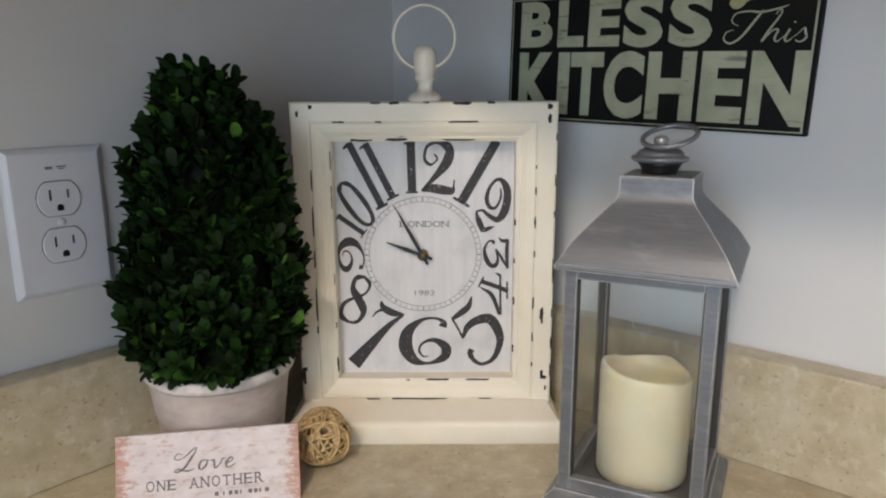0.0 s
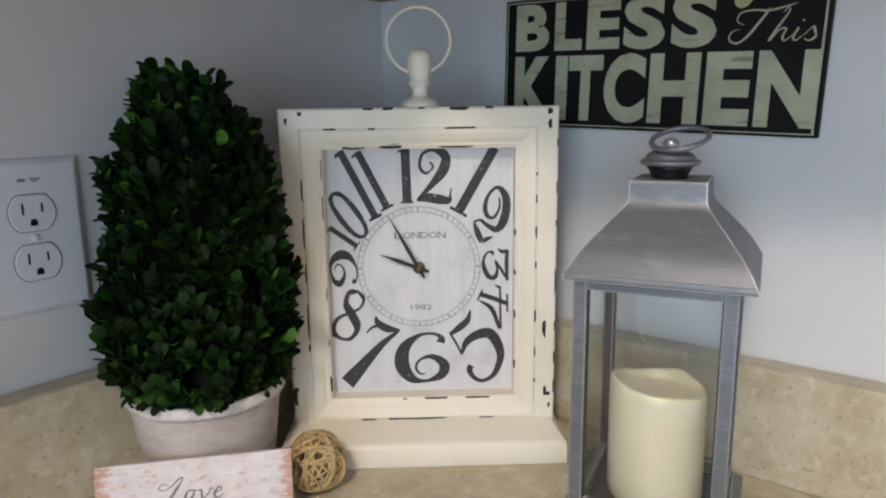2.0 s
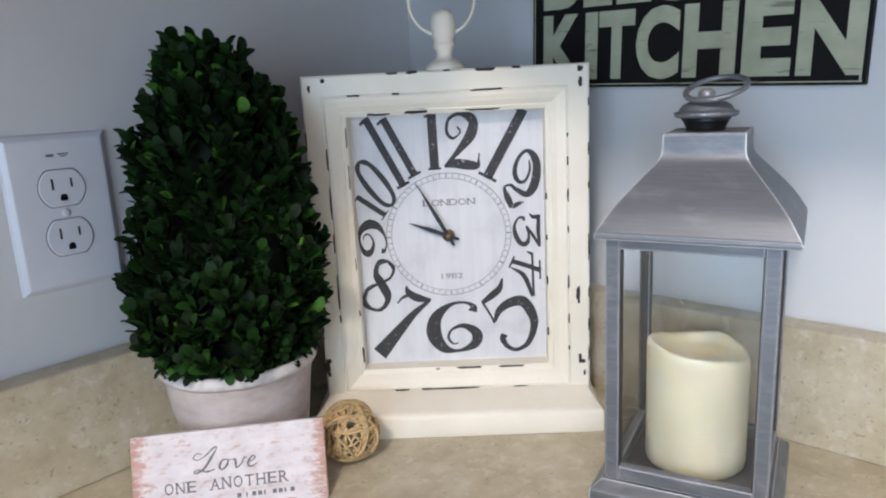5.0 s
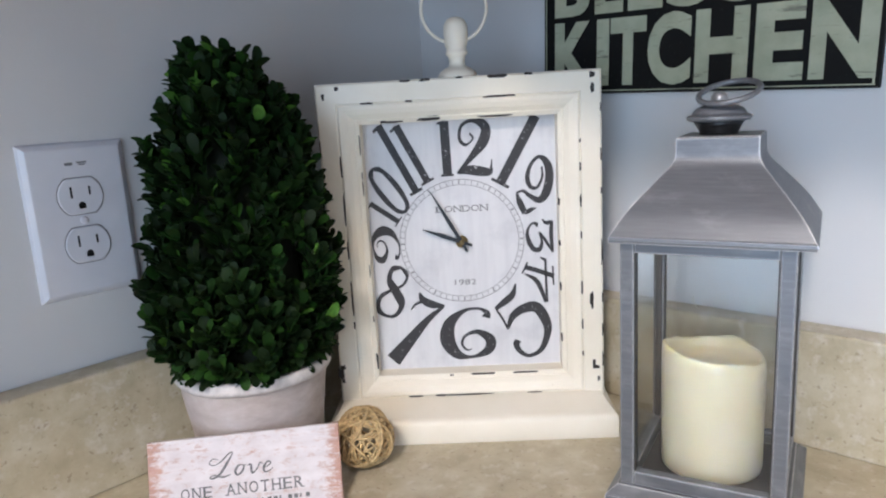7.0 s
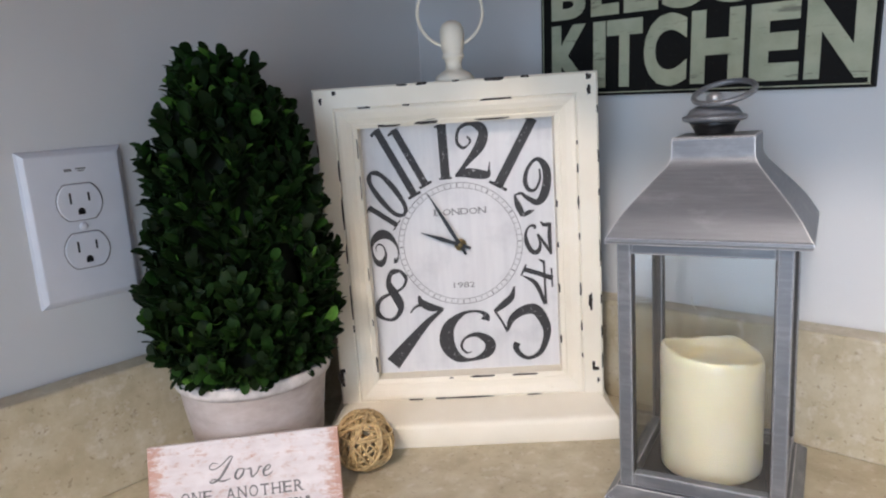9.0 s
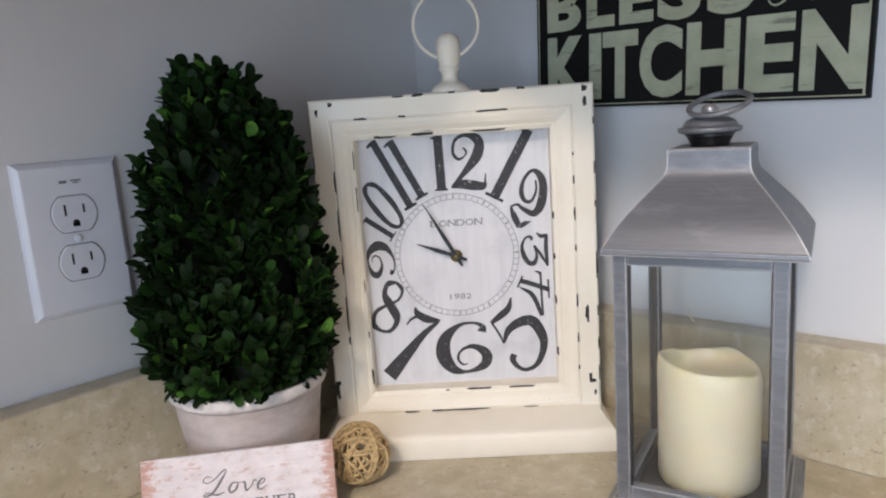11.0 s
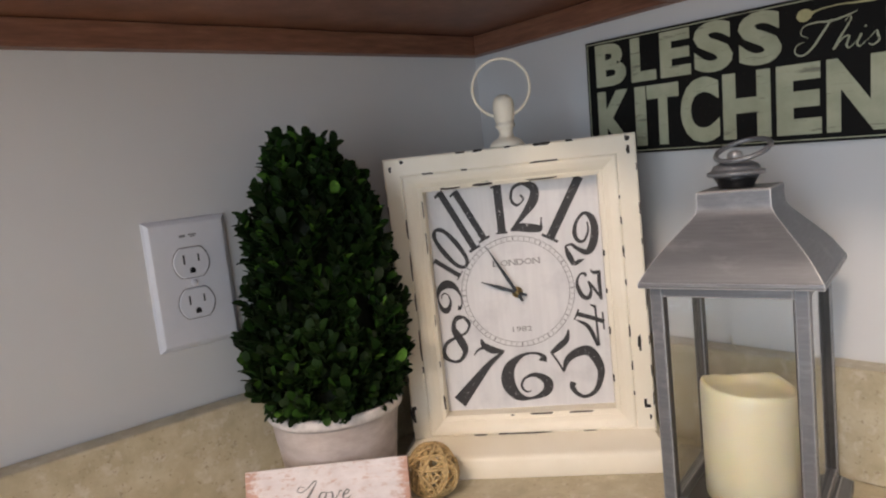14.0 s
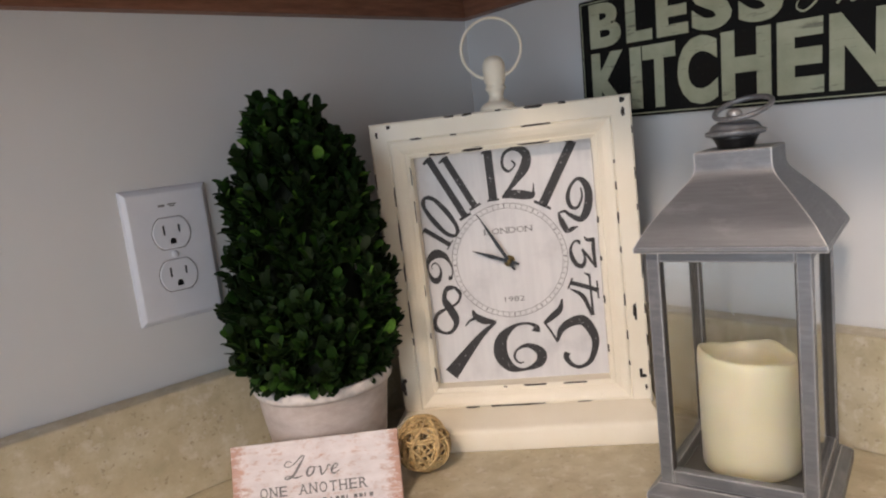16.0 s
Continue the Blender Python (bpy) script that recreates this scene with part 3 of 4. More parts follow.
# digit, centre on the dial, width, height, clockwise turn, weight of the thick strokes
for text, uu, vv, w, h, turn, stem in (("1", -0.0101, 0.0848, 0.0170, 0.0490, -1, 1.6), ("2", 0.0145, 0.0845, 0.0365, 0.0500, 0, 1.0), ("1", 0.0535, 0.0801, 0.0260, 0.0680, 29.8, 1.12), ("z", 0.0769, 0.0479, 0.0535, 0.0539, 1.5, 1.0),
                                       ("3", 0.0744, 0.0016, 0.0314, 0.0321, 1.5, 1.0), ("4", 0.0751, -0.0404, 0.0430, 0.0446, 1.5, 1.0), ("5", 0.0605, -0.0789, 0.0698, 0.0733, 1.7, 1.0), ("6", 0.0014, -0.0887, 0.0515, 0.0492, 0, 1.05),
                                       ("7", -0.0433, -0.0805, 0.0671, 0.0703, 3.7, 1.0), ("8", -0.0658, -0.0450, 0.0285, 0.0500, 20, 1.0), ("9", -0.0698, 0.0001, 0.0345, 0.0250, -90, 1.0), ("1", -0.0690, 0.0300, 0.0160, 0.0310, -54, 1.0),
                                       ("0", -0.0636, 0.0503, 0.0215, 0.0490, -35, 1.0), ("1", -0.0537, 0.0775, 0.0185, 0.0690, -26.5, 1.2), ("1", -0.0405, 0.0815, 0.0185, 0.0580, -26.4, 1.2)):
    numeral(text, uu, vv, w, h, turn, stem)

bm = bmesh.new()
typed(bm, "LONDON", -0.0222, 0.0252, 0.0275, 0.0333, dial_place, 0.9)
part("lettering", bm, FINE_INK, clock, "small grey printed place name")
bm = bmesh.new()
lay_glyph(bm, glyph("1982"), -0.0084, 0.0114, -0.0412, -0.0360, dial_place)
part("lettering", bm, FINE_INK, clock, "small grey printed year")


def pointer(name, du, dv, width, y):
    """A tapered, flat black pointer from the hub towards (du, dv)."""
    far = math.hypot(du, dv)
    d, s = Vector((du / far, 0, dv / far)), Vector((-dv / far, 0, du / far))
    outline = [(-0.010, 0.0012), (0.0, 0.0019), (0.010, 0.0017), (0.018, width), (far * 0.62, width * 0.72), (far, 0.00025)]
    pts = [d * k + s * w for k, w in outline] + [d * k - s * w for k, w in outline[::-1]]
    bm = bmesh.new()
    o = Vector((0, 0, DZ))
    loft([[o + p + Vector((0, y, 0)) for p in pts], [o + p + Vector((0, y - 0.0005, 0)) for p in pts]], bm)
    part(name, bm, BLACK, clock, "black tapered metal pointer")


pointer("hour_pointer", -0.0350, 0.0132, 0.0021, 0.0015)
pointer("minute_pointer", -0.0262, 0.0480, 0.0019, 0.0000)
bm = lathe([(0.0056, 0.0), (0.0056, 0.0022), (0.0040, 0.0034), (0.0024, 0.0036), (0.0022, 0.0072), (0.0010, 0.0076)], 24)
bm.transform(Matrix.Translation((0, 0.0046, DZ)) @ Matrix.Rotation(radians(90), 4, "X"))
part("hub", bm, BRASS, clock, "tarnished brass hub nut", True)


def chip(bm, u, v, du, dv, y, seed):
    """A ragged patch of missing paint, half a millimetre deep, on the front."""
    rng = random.Random(seed)
    n = 14
    pts = []
    for i in range(n):
        a = 2 * math.pi * i / n
        k = rng.uniform(0.65, 1.1)
        pts.append((u + du * math.copysign(abs(math.cos(a)) ** 0.6, math.cos(a)) * k, v + dv * math.copysign(abs(math.sin(a)) ** 0.6, math.sin(a)) * k))
    loft([[(p, y + 0.0004, q) for p, q in pts], [(p, y - 0.00025, q) for p, q in pts]], bm)


def chips():
    bm = bmesh.new()
    top = Z1
    spots = [  # u, v, half width, half height, y
        (-0.0995, top - 0.0042, 0.0018, 0.0014, FRONT), (-0.1115, top - 0.0105, 0.0013, 0.0022, FRONT), (0.1160, top - 0.0045, 0.0022, 0.0020, FRONT), (0.1162, top - 0.0150, 0.0018, 0.0030, FRONT),
        (-0.040, top - 0.0010, 0.0050, 0.0008, FRONT), (-0.024, top - 0.0010, 0.0048, 0.0009, FRONT), (0.037, top - 0.0012, 0.0082, 0.0012, FRONT), (0.063, top - 0.0008, 0.0040, 0.0010, FRONT), (0.005, top - 0.0006, 0.003, 0.0006, FRONT),
        (-0.0745, top - 0.0178, 0.0060, 0.0007, FRONT), (-0.0385, top - 0.0178, 0.0034, 0.0006, FRONT), (0.038, top - 0.0178, 0.0140, 0.0007, FRONT),
        (-0.054, ZO1 + 0.0014, 0.0095, 0.0009, FRONT + 0.0068), (-0.0225, ZO1 + 0.0024, 0.0110, 0.0016, FRONT + 0.0060), (0.036, ZO1 + 0.0018, 0.0165, 0.0009, FRONT + 0.0066), (-0.062, ZO1 + 0.002, 0.0025, 0.0012, FRONT + 0.0064),
        (-0.0155, ZO0 - 0.0016, 0.0020, 0.0006, FRONT + 0.0068), (0.013, ZO0 - 0.0016, 0.0115, 0.0010, FRONT + 0.0068), (0.053, ZO0 - 0.0016, 0.0125, 0.0010, FRONT + 0.0068),
        (-0.050, 0.0305, 0.0070, 0.0005, FRONT), (0.000, 0.0305, 0.0200, 0.0004, FRONT), (-0.026, 0.0307, 0.0050, 0.0006, FRONT), (0.060, 0.0304, 0.0060, 0.0003, FRONT),
    ]
    for z, h in ((0.262, 0.0075), (0.221, 0.0020), (0.185, 0.0045), (0.150, 0.003), (0.118, 0.006), (0.092, 0.003)):
        spots.append((-0.1172, z, 0.0009, h, FRONT + 0.0003))
    for z, h in ((0.246, 0.0090), (0.210, 0.0120), (0.172, 0.0080), (0.128, 0.0130), (0.102, 0.003)):
        spots.append((-0.1010, z, 0.0006, h, FRONT + 0.0003))
    for z, h in ((0.262, 0.0080), (0.225, 0.0060), (0.236, 0.003), (0.150, 0.0050), (0.105, 0.0030), (0.068, 0.0040)):
        spots.append((-0.0848, z, 0.0008, h, FRONT + 0.0072))
    for z, h in ((0.205, 0.0030), (0.168, 0.0020), (0.128, 0.0040), (0.080, 0.0035)):
        spots.append((0.0872, z, 0.0007, h, FRONT + 0.0072))
    for z, h in ((0.258, 0.0015), (0.236, 0.0040), (0.206, 0.0050), (0.176, 0.0030), (0.128, 0.0055), (0.094, 0.0040), (0.066, 0.002)):
        spots.append((0.1052, z, 0.0006, h, FRONT + 0.0003))
    for z, h in ((0.285, 0.0030), (0.245, 0.0050), (0.214, 0.0025), (0.160, 0.0100), (0.118, 0.0040), (0.088, 0.0050), (0.060, 0.0060)):
        spots.append((0.1228, z, 0.0007, h, FRONT + 0.0003))
    spots += [(0.1136, 0.118, 0.0014, 0.0050, FRONT), (0.1140, 0.113, 0.0008, 0.0045, FRONT), (0.1172, 0.0525, 0.0030, 0.0014, FRONT), (0.1150, 0.0560, 0.0011, 0.0038, FRONT), (0.1190, 0.0415, 0.0008, 0.0022, FRONT),
              (-0.1155, 0.0620, 0.0030, 0.0016, FRONT), (-0.1170, 0.0560, 0.0020, 0.0050, FRONT), (-0.1155, 0.0490, 0.0015, 0.0020, FRONT), (-0.0838, 0.0635, 0.0009, 0.007, FRONT + 0.0074)]
    for i, (u, v, du, dv, y) in enumerate(spots):
        tall = dv > 2 * du
        chip(bm, u, v, du * (1.45 if tall else 1.1), dv * (1.25 if tall else 1.45), y, i)
    tagged(part("paint_wear", bm, CHIP, clock, "dark patches where the cream paint has chipped"), kind="stuff")


chips()

# ---------------------------------------------------------------- lantern with its candle
lantern = thing("lantern", pose(-0.2040, 0.4995, COUNTER, 0, 0, math.degrees(0.248)), "brushed grey metal lantern with glass panes", "lantern")
HP, PW = 0.0548, 0.0098           # half width over the posts, post width
P0, P1 = 0.0215, 0.1978           # foot and head of the posts
base = [[(s * h, t * h, z) for s, t in ((-1, -1), (1, -1), (1, 1), (-1, 1))] for h, z in ((0.0630, 0.0), (0.0640, 0.001), (0.0640, 0.0085), (0.0632, 0.0098), (0.0600, 0.0125), (0.0572, 0.0150), (0.0566, 0.0158))]
part("base", loft(base), GREY, lantern, "stepped grey metal base")
part("floor_plate", box(-HP + PW, HP - PW, -HP + PW, HP - PW, 0.0150, 0.0164), BLACK_PLATE, lantern, "dark metal floor plate")
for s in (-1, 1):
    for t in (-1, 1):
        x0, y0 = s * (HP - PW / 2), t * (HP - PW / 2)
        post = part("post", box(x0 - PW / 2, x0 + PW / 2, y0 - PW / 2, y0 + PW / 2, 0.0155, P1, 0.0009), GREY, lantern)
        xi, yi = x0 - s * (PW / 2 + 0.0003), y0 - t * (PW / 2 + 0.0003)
        # thin dark strips added on both inner faces to imitate their shade
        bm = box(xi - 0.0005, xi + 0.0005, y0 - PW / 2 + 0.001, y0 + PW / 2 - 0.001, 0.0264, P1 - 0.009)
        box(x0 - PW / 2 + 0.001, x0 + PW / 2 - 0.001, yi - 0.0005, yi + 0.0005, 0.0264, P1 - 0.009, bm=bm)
        part("shade_lining", bm, SHADE_LINING, post, "dark strip standing in for shade on the inner face")
for ang in range(4):
    turn = Matrix.Rotation(radians(90 * ang), 4, "Z")
    for name, z0, z1 in (("bottom_rail", 0.0157, 0.0262), ("top_rail", P1 - 0.0088, P1 - 0.0002)):
        bm = box(-HP + PW, HP - PW, -HP + 0.0006, -HP + PW - 0.0006, z0, z1, 0.0008)
        bm.transform(turn)
        part(name, bm, GREY, lantern)
    bm = box(-HP + PW * 0.8, HP - PW * 0.8, -HP + 0.0045, -HP + 0.0063, 0.0245, P1 - 0.006)
    bm.transform(turn)
    part("glass_pane", bm, GLASS, lantern, "clear glass pane").visible_shadow = False
# thin pale curved bar just inside the back pane
part("pale_strand", tube([(-0.0225, 0.0475, 0.1330), (-0.0222, 0.0472, 0.1290), (-0.0205, 0.0470, 0.1250), (-0.0182, 0.0470, 0.1225)], 0.0007, False, 6), WAX, lantern, "short pale curved strand on the back pane", True)
roof_line = [(0.0600, 0.1968), (0.0628, 0.1973), (0.0632, 0.1994), (0.0628, 0.2014)] + [tuple(q) for q in spline([(0.0624, 0.2018), (0.0606, 0.2050), (0.0578, 0.2098), (0.0548, 0.2146), (0.0504, 0.2205), (0.0452, 0.2268), (0.0400, 0.2328), (0.0350, 0.2386), (0.0306, 0.2436), (0.0276, 0.2482), (0.0264, 0.2528), (0.0262, 0.2632)], 3)] + [(0.0255, 0.2644)]
bm = loft([[(s * h, t * h, z) for s, t in ((-1, -1), (1, -1), (1, 1), (-1, 1))] for h, z in roof_line])
for e in bm.edges:
    d = (e.verts[0].co - e.verts[1].co)
    if abs(d.z) > 1e-6 or e.verts[0].co.z < 0.2018 or e.verts[0].co.z > 0.263:
        e.smooth = False
bm.transform(Matrix.Translation((0.0025, 0, 0)))
part("roof", bm, GREY, lantern, "flared grey metal roof with rubbed edges", True)
part("collar", lathe([(0.0128, 0.2645), (0.0130, 0.2665), (0.0150, 0.2705), (0.0172, 0.2735)], 32), BLACK, lantern, "black neck ring", True)
part("cap", lathe([(0.0160, 0.2730), (0.0200, 0.2738), (0.0212, 0.2752), (0.0212, 0.2768), (0.0200, 0.2774), (0.0180, 0.2778), (0.0174, 0.2794), (0.0157, 0.2817), (0.0122, 0.2836), (0.0070, 0.2847), (0.0030, 0.2850)], 40), GREY, lantern, "domed grey metal cap", True)
part("knob", lathe([(0.0030, 0.2842), (0.0046, 0.2850), (0.0058, 0.2876), (0.0054, 0.2904), (0.0034, 0.2924), (0.0006, 0.2930)], 20), BRIGHT, lantern, "small bright metal ball", True)
m = Matrix.Translation((0.0060, 0.0, 0.2925)) @ Matrix.Rotation(radians(-7), 4, "Y") @ Matrix.Rotation(radians(20), 4, "X")
bm = tube([(0.0198 * math.cos(a), 0.0198 * math.sin(a), 0.0) for a in np.linspace(0, 2 * math.pi, 41)[:-1]], 0.0020, True, 8)
bm.transform(m)
part("ring", bm, GREY, lantern, "grey metal hanging ring lying over", True)

candle = thing("pillar_candle", pose(-0.2040, 0.4995, COUNTER + 0.0164, 0, 0, 14), "ivory wax pillar candle with a wavy melted rim", "candle")
rows_c, steps_c = [], 56
RC = 0.0363


RIM = (86.0, 88.0, 92.0, 89.5, 88.5, 92.5, 96.5, 96.5, 94.5, 93.0, 91.5, 88.0)     # millimetres, every 30 degrees


def rim(a):
    t = ((math.degrees(a) - 9) % 360) / 30
    k, f = int(t), t - int(t)
    f = f * f * (3 - 2 * f)
    return 0.001 * (RIM[k % 12] * (1 - f) + RIM[(k + 1) % 12] * f)


for k, (r, f) in enumerate(((0.90, 0.0), (0.985, 0.012), (1.0, 0.04), (1.0, 0.35), (1.0, 0.7), (1.0, 0.90), (0.992, 0.955), (0.965, 0.988), (0.93, 1.0), (0.90, 0.985), (0.875, 0.925), (0.82, 0.872), (0.5, 0.835), (0.1, 0.83))):
    ring = []
    for i in range(steps_c):
        a = 2 * math.pi * i / steps_c
        top = rim(a)
        z = f * top if k < 10 else (f * 0.0915)
        w = 1 + 0.006 * noise.noise(Vector((math.cos(a) * 2, math.sin(a) * 2, z * 30)))
        ring.append((RC * r * w * math.cos(a), RC * r * w * math.sin(a), z))
    rows_c.append(ring)
part("wax", loft(rows_c), WAX, candle, smooth=True)

# ---------------------------------------------------------------- wall sign
sign = thing("wall_sign", pose(-0.2785, WALL_Y, 1.2535, 0, 1.7, 0), "black wall sign with pale crackled block letters", "sign")
SW, SH, SY = 0.1475, 0.0605, -0.0085
part("board", box(-SW, SW, SY, -0.0004, -SH, SH, 0.0008), SIGN_BLACK, sign, "black painted board")
bm = bmesh.new()
for x0, x1, z0, z1 in ((-SW + 0.0025, SW - 0.0025, -SH + 0.0022, -SH + 0.0032), (-SW + 0.0025, SW - 0.0025, SH - 0.0032, SH - 0.0022), (-SW + 0.0022, -SW + 0.0032, -SH + 0.0034, SH - 0.0034), (SW - 0.0046, SW - 0.0030, -SH + 0.0034, SH - 0.0034)):
    box(x0, x1, SY - 0.0004, SY + 0.0002, z0, z1, bm=bm)
part("border_line", bm, LETTER, sign, "thin pale border line")


def sign_place(u, v):
    return Vector((u, SY - 0.0005, v))


def sign_letter(ch, u0, u1, v0, v1, bold):
    bm = bmesh.new()
    lay_glyph(bm, glyph(ch, bold), u0, u1, v0, v1, sign_place)
    part("letter", bm, LETTER, sign)


for ch, u0, u1 in (("B", -0.1345, -0.0965), ("L", -0.0905, -0.0613), ("E", -0.0565, -0.0234), ("S", -0.0200, 0.0186), ("S", 0.0240, 0.0627)):
    extra = 0.0012 if ch == "S" else 0.0
    sign_letter(ch, u0, u1, 0.0118 - extra, 0.0558 + extra, 0.045)
for ch, u0, u1 in (("K", -0.1345, -0.0912), ("I", -0.0878, -0.0748), ("T", -0.0735, -0.0376), ("C", -0.0362, 0.0040), ("H", 0.0075, 0.0521), ("E", 0.0570, 0.0945), ("N", 0.0985, 0.1430)):
    extra = 0.0010 if ch == "C" else 0.0
    sign_letter(ch, u0, u1, -0.0532 - extra, 0.0068 + extra, 0.045)


def script(lines, u0, v0, size, place, mat, parent, label):
    bm = bmesh.new()
    for line in lines:
        stroke(bm, line, lambda p, q: place(u0 + p * size, v0 + q * size), 6)
    part("lettering", bm, mat, parent, label)


THIS = [[(0.30, 0.42, 0.02), (0.06, 0.34, 0.04), (0.00, 0.12, 0.06), (0.22, 0.0, 0.07), (0.52, 0.18, 0.08), (0.86, 0.62, 0.09), (1.12, 0.98, 0.06)],
        [(0.42, 0.52, 0.02), (0.20, 0.66, 0.04), (0.30, 0.90, 0.05), (0.70, 0.96, 0.06), (1.10, 0.92, 0.08), (1.60, 1.02, 0.06), (1.86, 1.10, 0.02)],
        [(1.16, 0.04, 0.08), (1.34, 0.36, 0.08), (1.66, 0.86, 0.06), (1.62, 0.98, 0.03), (1.50, 0.84, 0.04)], [(1.20, 0.06, 0.04), (1.44, 0.36, 0.05), (1.62, 0.38, 0.07), (1.54, 0.14, 0.08), (1.62, 0.04, 0.05), (1.84, 0.22, 0.02)],
        [(1.96, 0.40, 0.08), (1.84, 0.14, 0.08), (1.92, 0.04, 0.05), (2.14, 0.22, 0.02)], [(2.06, 0.58, 0.07), (2.09, 0.62, 0.07)],
        [(2.12, 0.18, 0.02), (2.36, 0.42, 0.04), (2.40, 0.30, 0.08), (2.44, 0.14, 0.08), (2.28, 0.02, 0.05), (2.14, 0.08, 0.04)]]
script([[(p, q, 0.85 * k) for p, q, k in line] for line in THIS], 0.0735, 0.0130, 0.0264, sign_place, LETTER, sign, "pale cursive word")
# a small spoon shape over the cursive word
bm = bmesh.new()
stroke(bm, [(0.0752, 0.0452, 0.0015), (0.0775, 0.0454, 0.0082), (0.0815, 0.0457, 0.0104), (0.0855, 0.0462, 0.0078), (0.0890, 0.0470, 0.0022), (0.0960, 0.0486, 0.0012), (0.1100, 0.0492, 0.0010), (0.1230, 0.0482, 0.0016), (0.1340, 0.0484, 0.0030), (0.1395, 0.0488, 0.0020)], sign_place, 6, 0.0006)
part("spoon_motif", bm, SIGN_GOLD, sign, "mustard painted spoon shape")

# ---------------------------------------------------------------- power outlet
outlet = thing("power_outlet", pose(WALL_X, 0.2190, 1.1205, 0, 0, 90), "white plastic double power outlet on the wall", "outlet")
plate = [[(s * hx, y, t * hz) for s, t in ((-1, -1), (1, -1), (1, 1), (-1, 1))] for hx, hz, y in ((0.0398, 0.0618, -0.0002), (0.0398, 0.0618, -0.0010), (0.0385, 0.0606, -0.0032), (0.0352, 0.0574, -0.0057), (0.0342, 0.0564, -0.0060))]
part("cover_plate", loft(plate), PLASTIC, outlet, "white bevelled cover plate")


def socket_face(z):
    n, pts = 40, []
    for i in range(n):
        a = 2 * math.pi * i / n
        pts.append((max(min(0.0172 * math.cos(a), 0.0172), -0.0172), max(min(0.0172 * math.sin(a), 0.0143), -0.0143)))
    gap = part("socket_gap", loft([[(1.045 * p, -0.0059, z + 1.05 * q) for p, q in pts], [(1.045 * p, -0.00615, z + 1.05 * q) for p, q in pts]]), LABEL_GREY, outlet, "thin grey gap round the socket")
    face = part("socket", loft([[(p, -0.0058, z + q) for p, q in pts], [(p, -0.0068, z + q) for p, q in pts], [(0.96 * p, -0.0073, z + 0.955 * q) for p, q in pts]]), PLASTIC, outlet)
    part("slot", box(-0.0078, -0.0062, -0.00745, -0.0070, z - 0.0010, z + 0.0078), SLOT, face)
    part("slot", box(0.0062, 0.0078, -0.00745, -0.0070, z + 0.0002, z + 0.0072), SLOT, face)
    bm = lathe([(0.0027, 0.0), (0.0027, 0.0005)], 16)
    bm.transform(Matrix.Translation((0, -0.0070, z - 0.0072)) @ Matrix.Rotation(radians(90), 4, "X"))
    box(-0.0027, 0.0027, -0.0075, -0.0070, z - 0.0100, z - 0.0072, bm=bm)
    part("earth_hole", bm, SLOT, face)


for z in (0.0195, -0.0195):
    socket_face(z)
bm = lathe([(0.0032, 0.0), (0.0030, 0.0010), (0.0016, 0.0015)], 16)
bm.transform(Matrix.Translation((0, -0.0060, 0)) @ Matrix.Rotation(radians(90), 4, "X"))
part("screw", bm, PLASTIC, outlet, smooth=True)
bm = box(-0.0080, -0.0022, -0.0062, -0.0059, 0.0440, 0.0462)
box(0.0006, 0.0086, -0.0062, -0.0059, 0.0452, 0.0464, bm=bm)
box(0.0022, 0.0070, -0.0062, -0.0059, 0.0436, 0.0446, bm=bm)
part("printed_mark", bm, LABEL_GREY, outlet, "small grey print on the plate")

# ---------------------------------------------------------------- plaque
TLx, TLy, TRx, TRy = -0.5110, 0.2050, -0.4200, 0.3145
pw = math.hypot(TRx - TLx, TRy - TLy)
lean = 19.0
ph = 0.057 / math.cos(radians(lean))
pang = math.degrees(math.atan2(TRy - TLy, TRx - TLx))
foot = 0.057 * math.tan(radians(lean))
nx, ny = math.sin(radians(pang)), -math.cos(radians(pang))
plaque = thing("wooden_plaque", pose((TLx + TRx) / 2 + nx * foot, (TLy + TRy) / 2 + ny * foot, COUNTER + 0.0022) @ pose(0, 0, 0, 0, 0, pang) @ pose(0, 0, 0, -lean), "small white worn wooden plaque leaning on the pot", "plaque")
bm = box(-pw / 2, pw / 2, 0.0, 0.0075, 0.0, ph, 0.0008)
part("board", bm, PLAQUE, plaque)


def plaque_place(u, v):
    return Vector((u, -0.0003, v))


LOVE = [[(0.40, 0.78, 0.02), (0.16, 0.84, 0.03), (0.04, 0.66, 0.04), (0.26, 0.56, 0.03), (0.56, 0.72, 0.04), (0.84, 1.02, 0.05), (0.98, 1.0, 0.03), (0.80, 0.58, 0.09), (0.58, 0.16, 0.08), (0.30, 0.0, 0.06), (0.16, 0.06, 0.03), (0.36, 0.13, 0.04), (0.72, 0.02, 0.06), (1.06, 0.10, 0.03)],
        [(1.50, 0.46, 0.03), (1.32, 0.44, 0.06), (1.24, 0.20, 0.09), (1.36, 0.04, 0.05), (1.54, 0.18, 0.08), (1.58, 0.40, 0.05), (1.50, 0.46, 0.03), (1.72, 0.42, 0.02)],
        [(1.74, 0.42, 0.03), (1.88, 0.42, 0.07), (1.94, 0.18, 0.08), (2.02, 0.05, 0.05), (2.20, 0.26, 0.04), (2.26, 0.46, 0.05), (2.40, 0.42, 0.02)],
        [(2.44, 0.24, 0.02), (2.66, 0.30, 0.04), (2.74, 0.44, 0.05), (2.60, 0.48, 0.05), (2.47, 0.26, 0.09), (2.54, 0.06, 0.06), (2.70, 0.06, 0.04), (2.90, 0.20, 0.02)]]
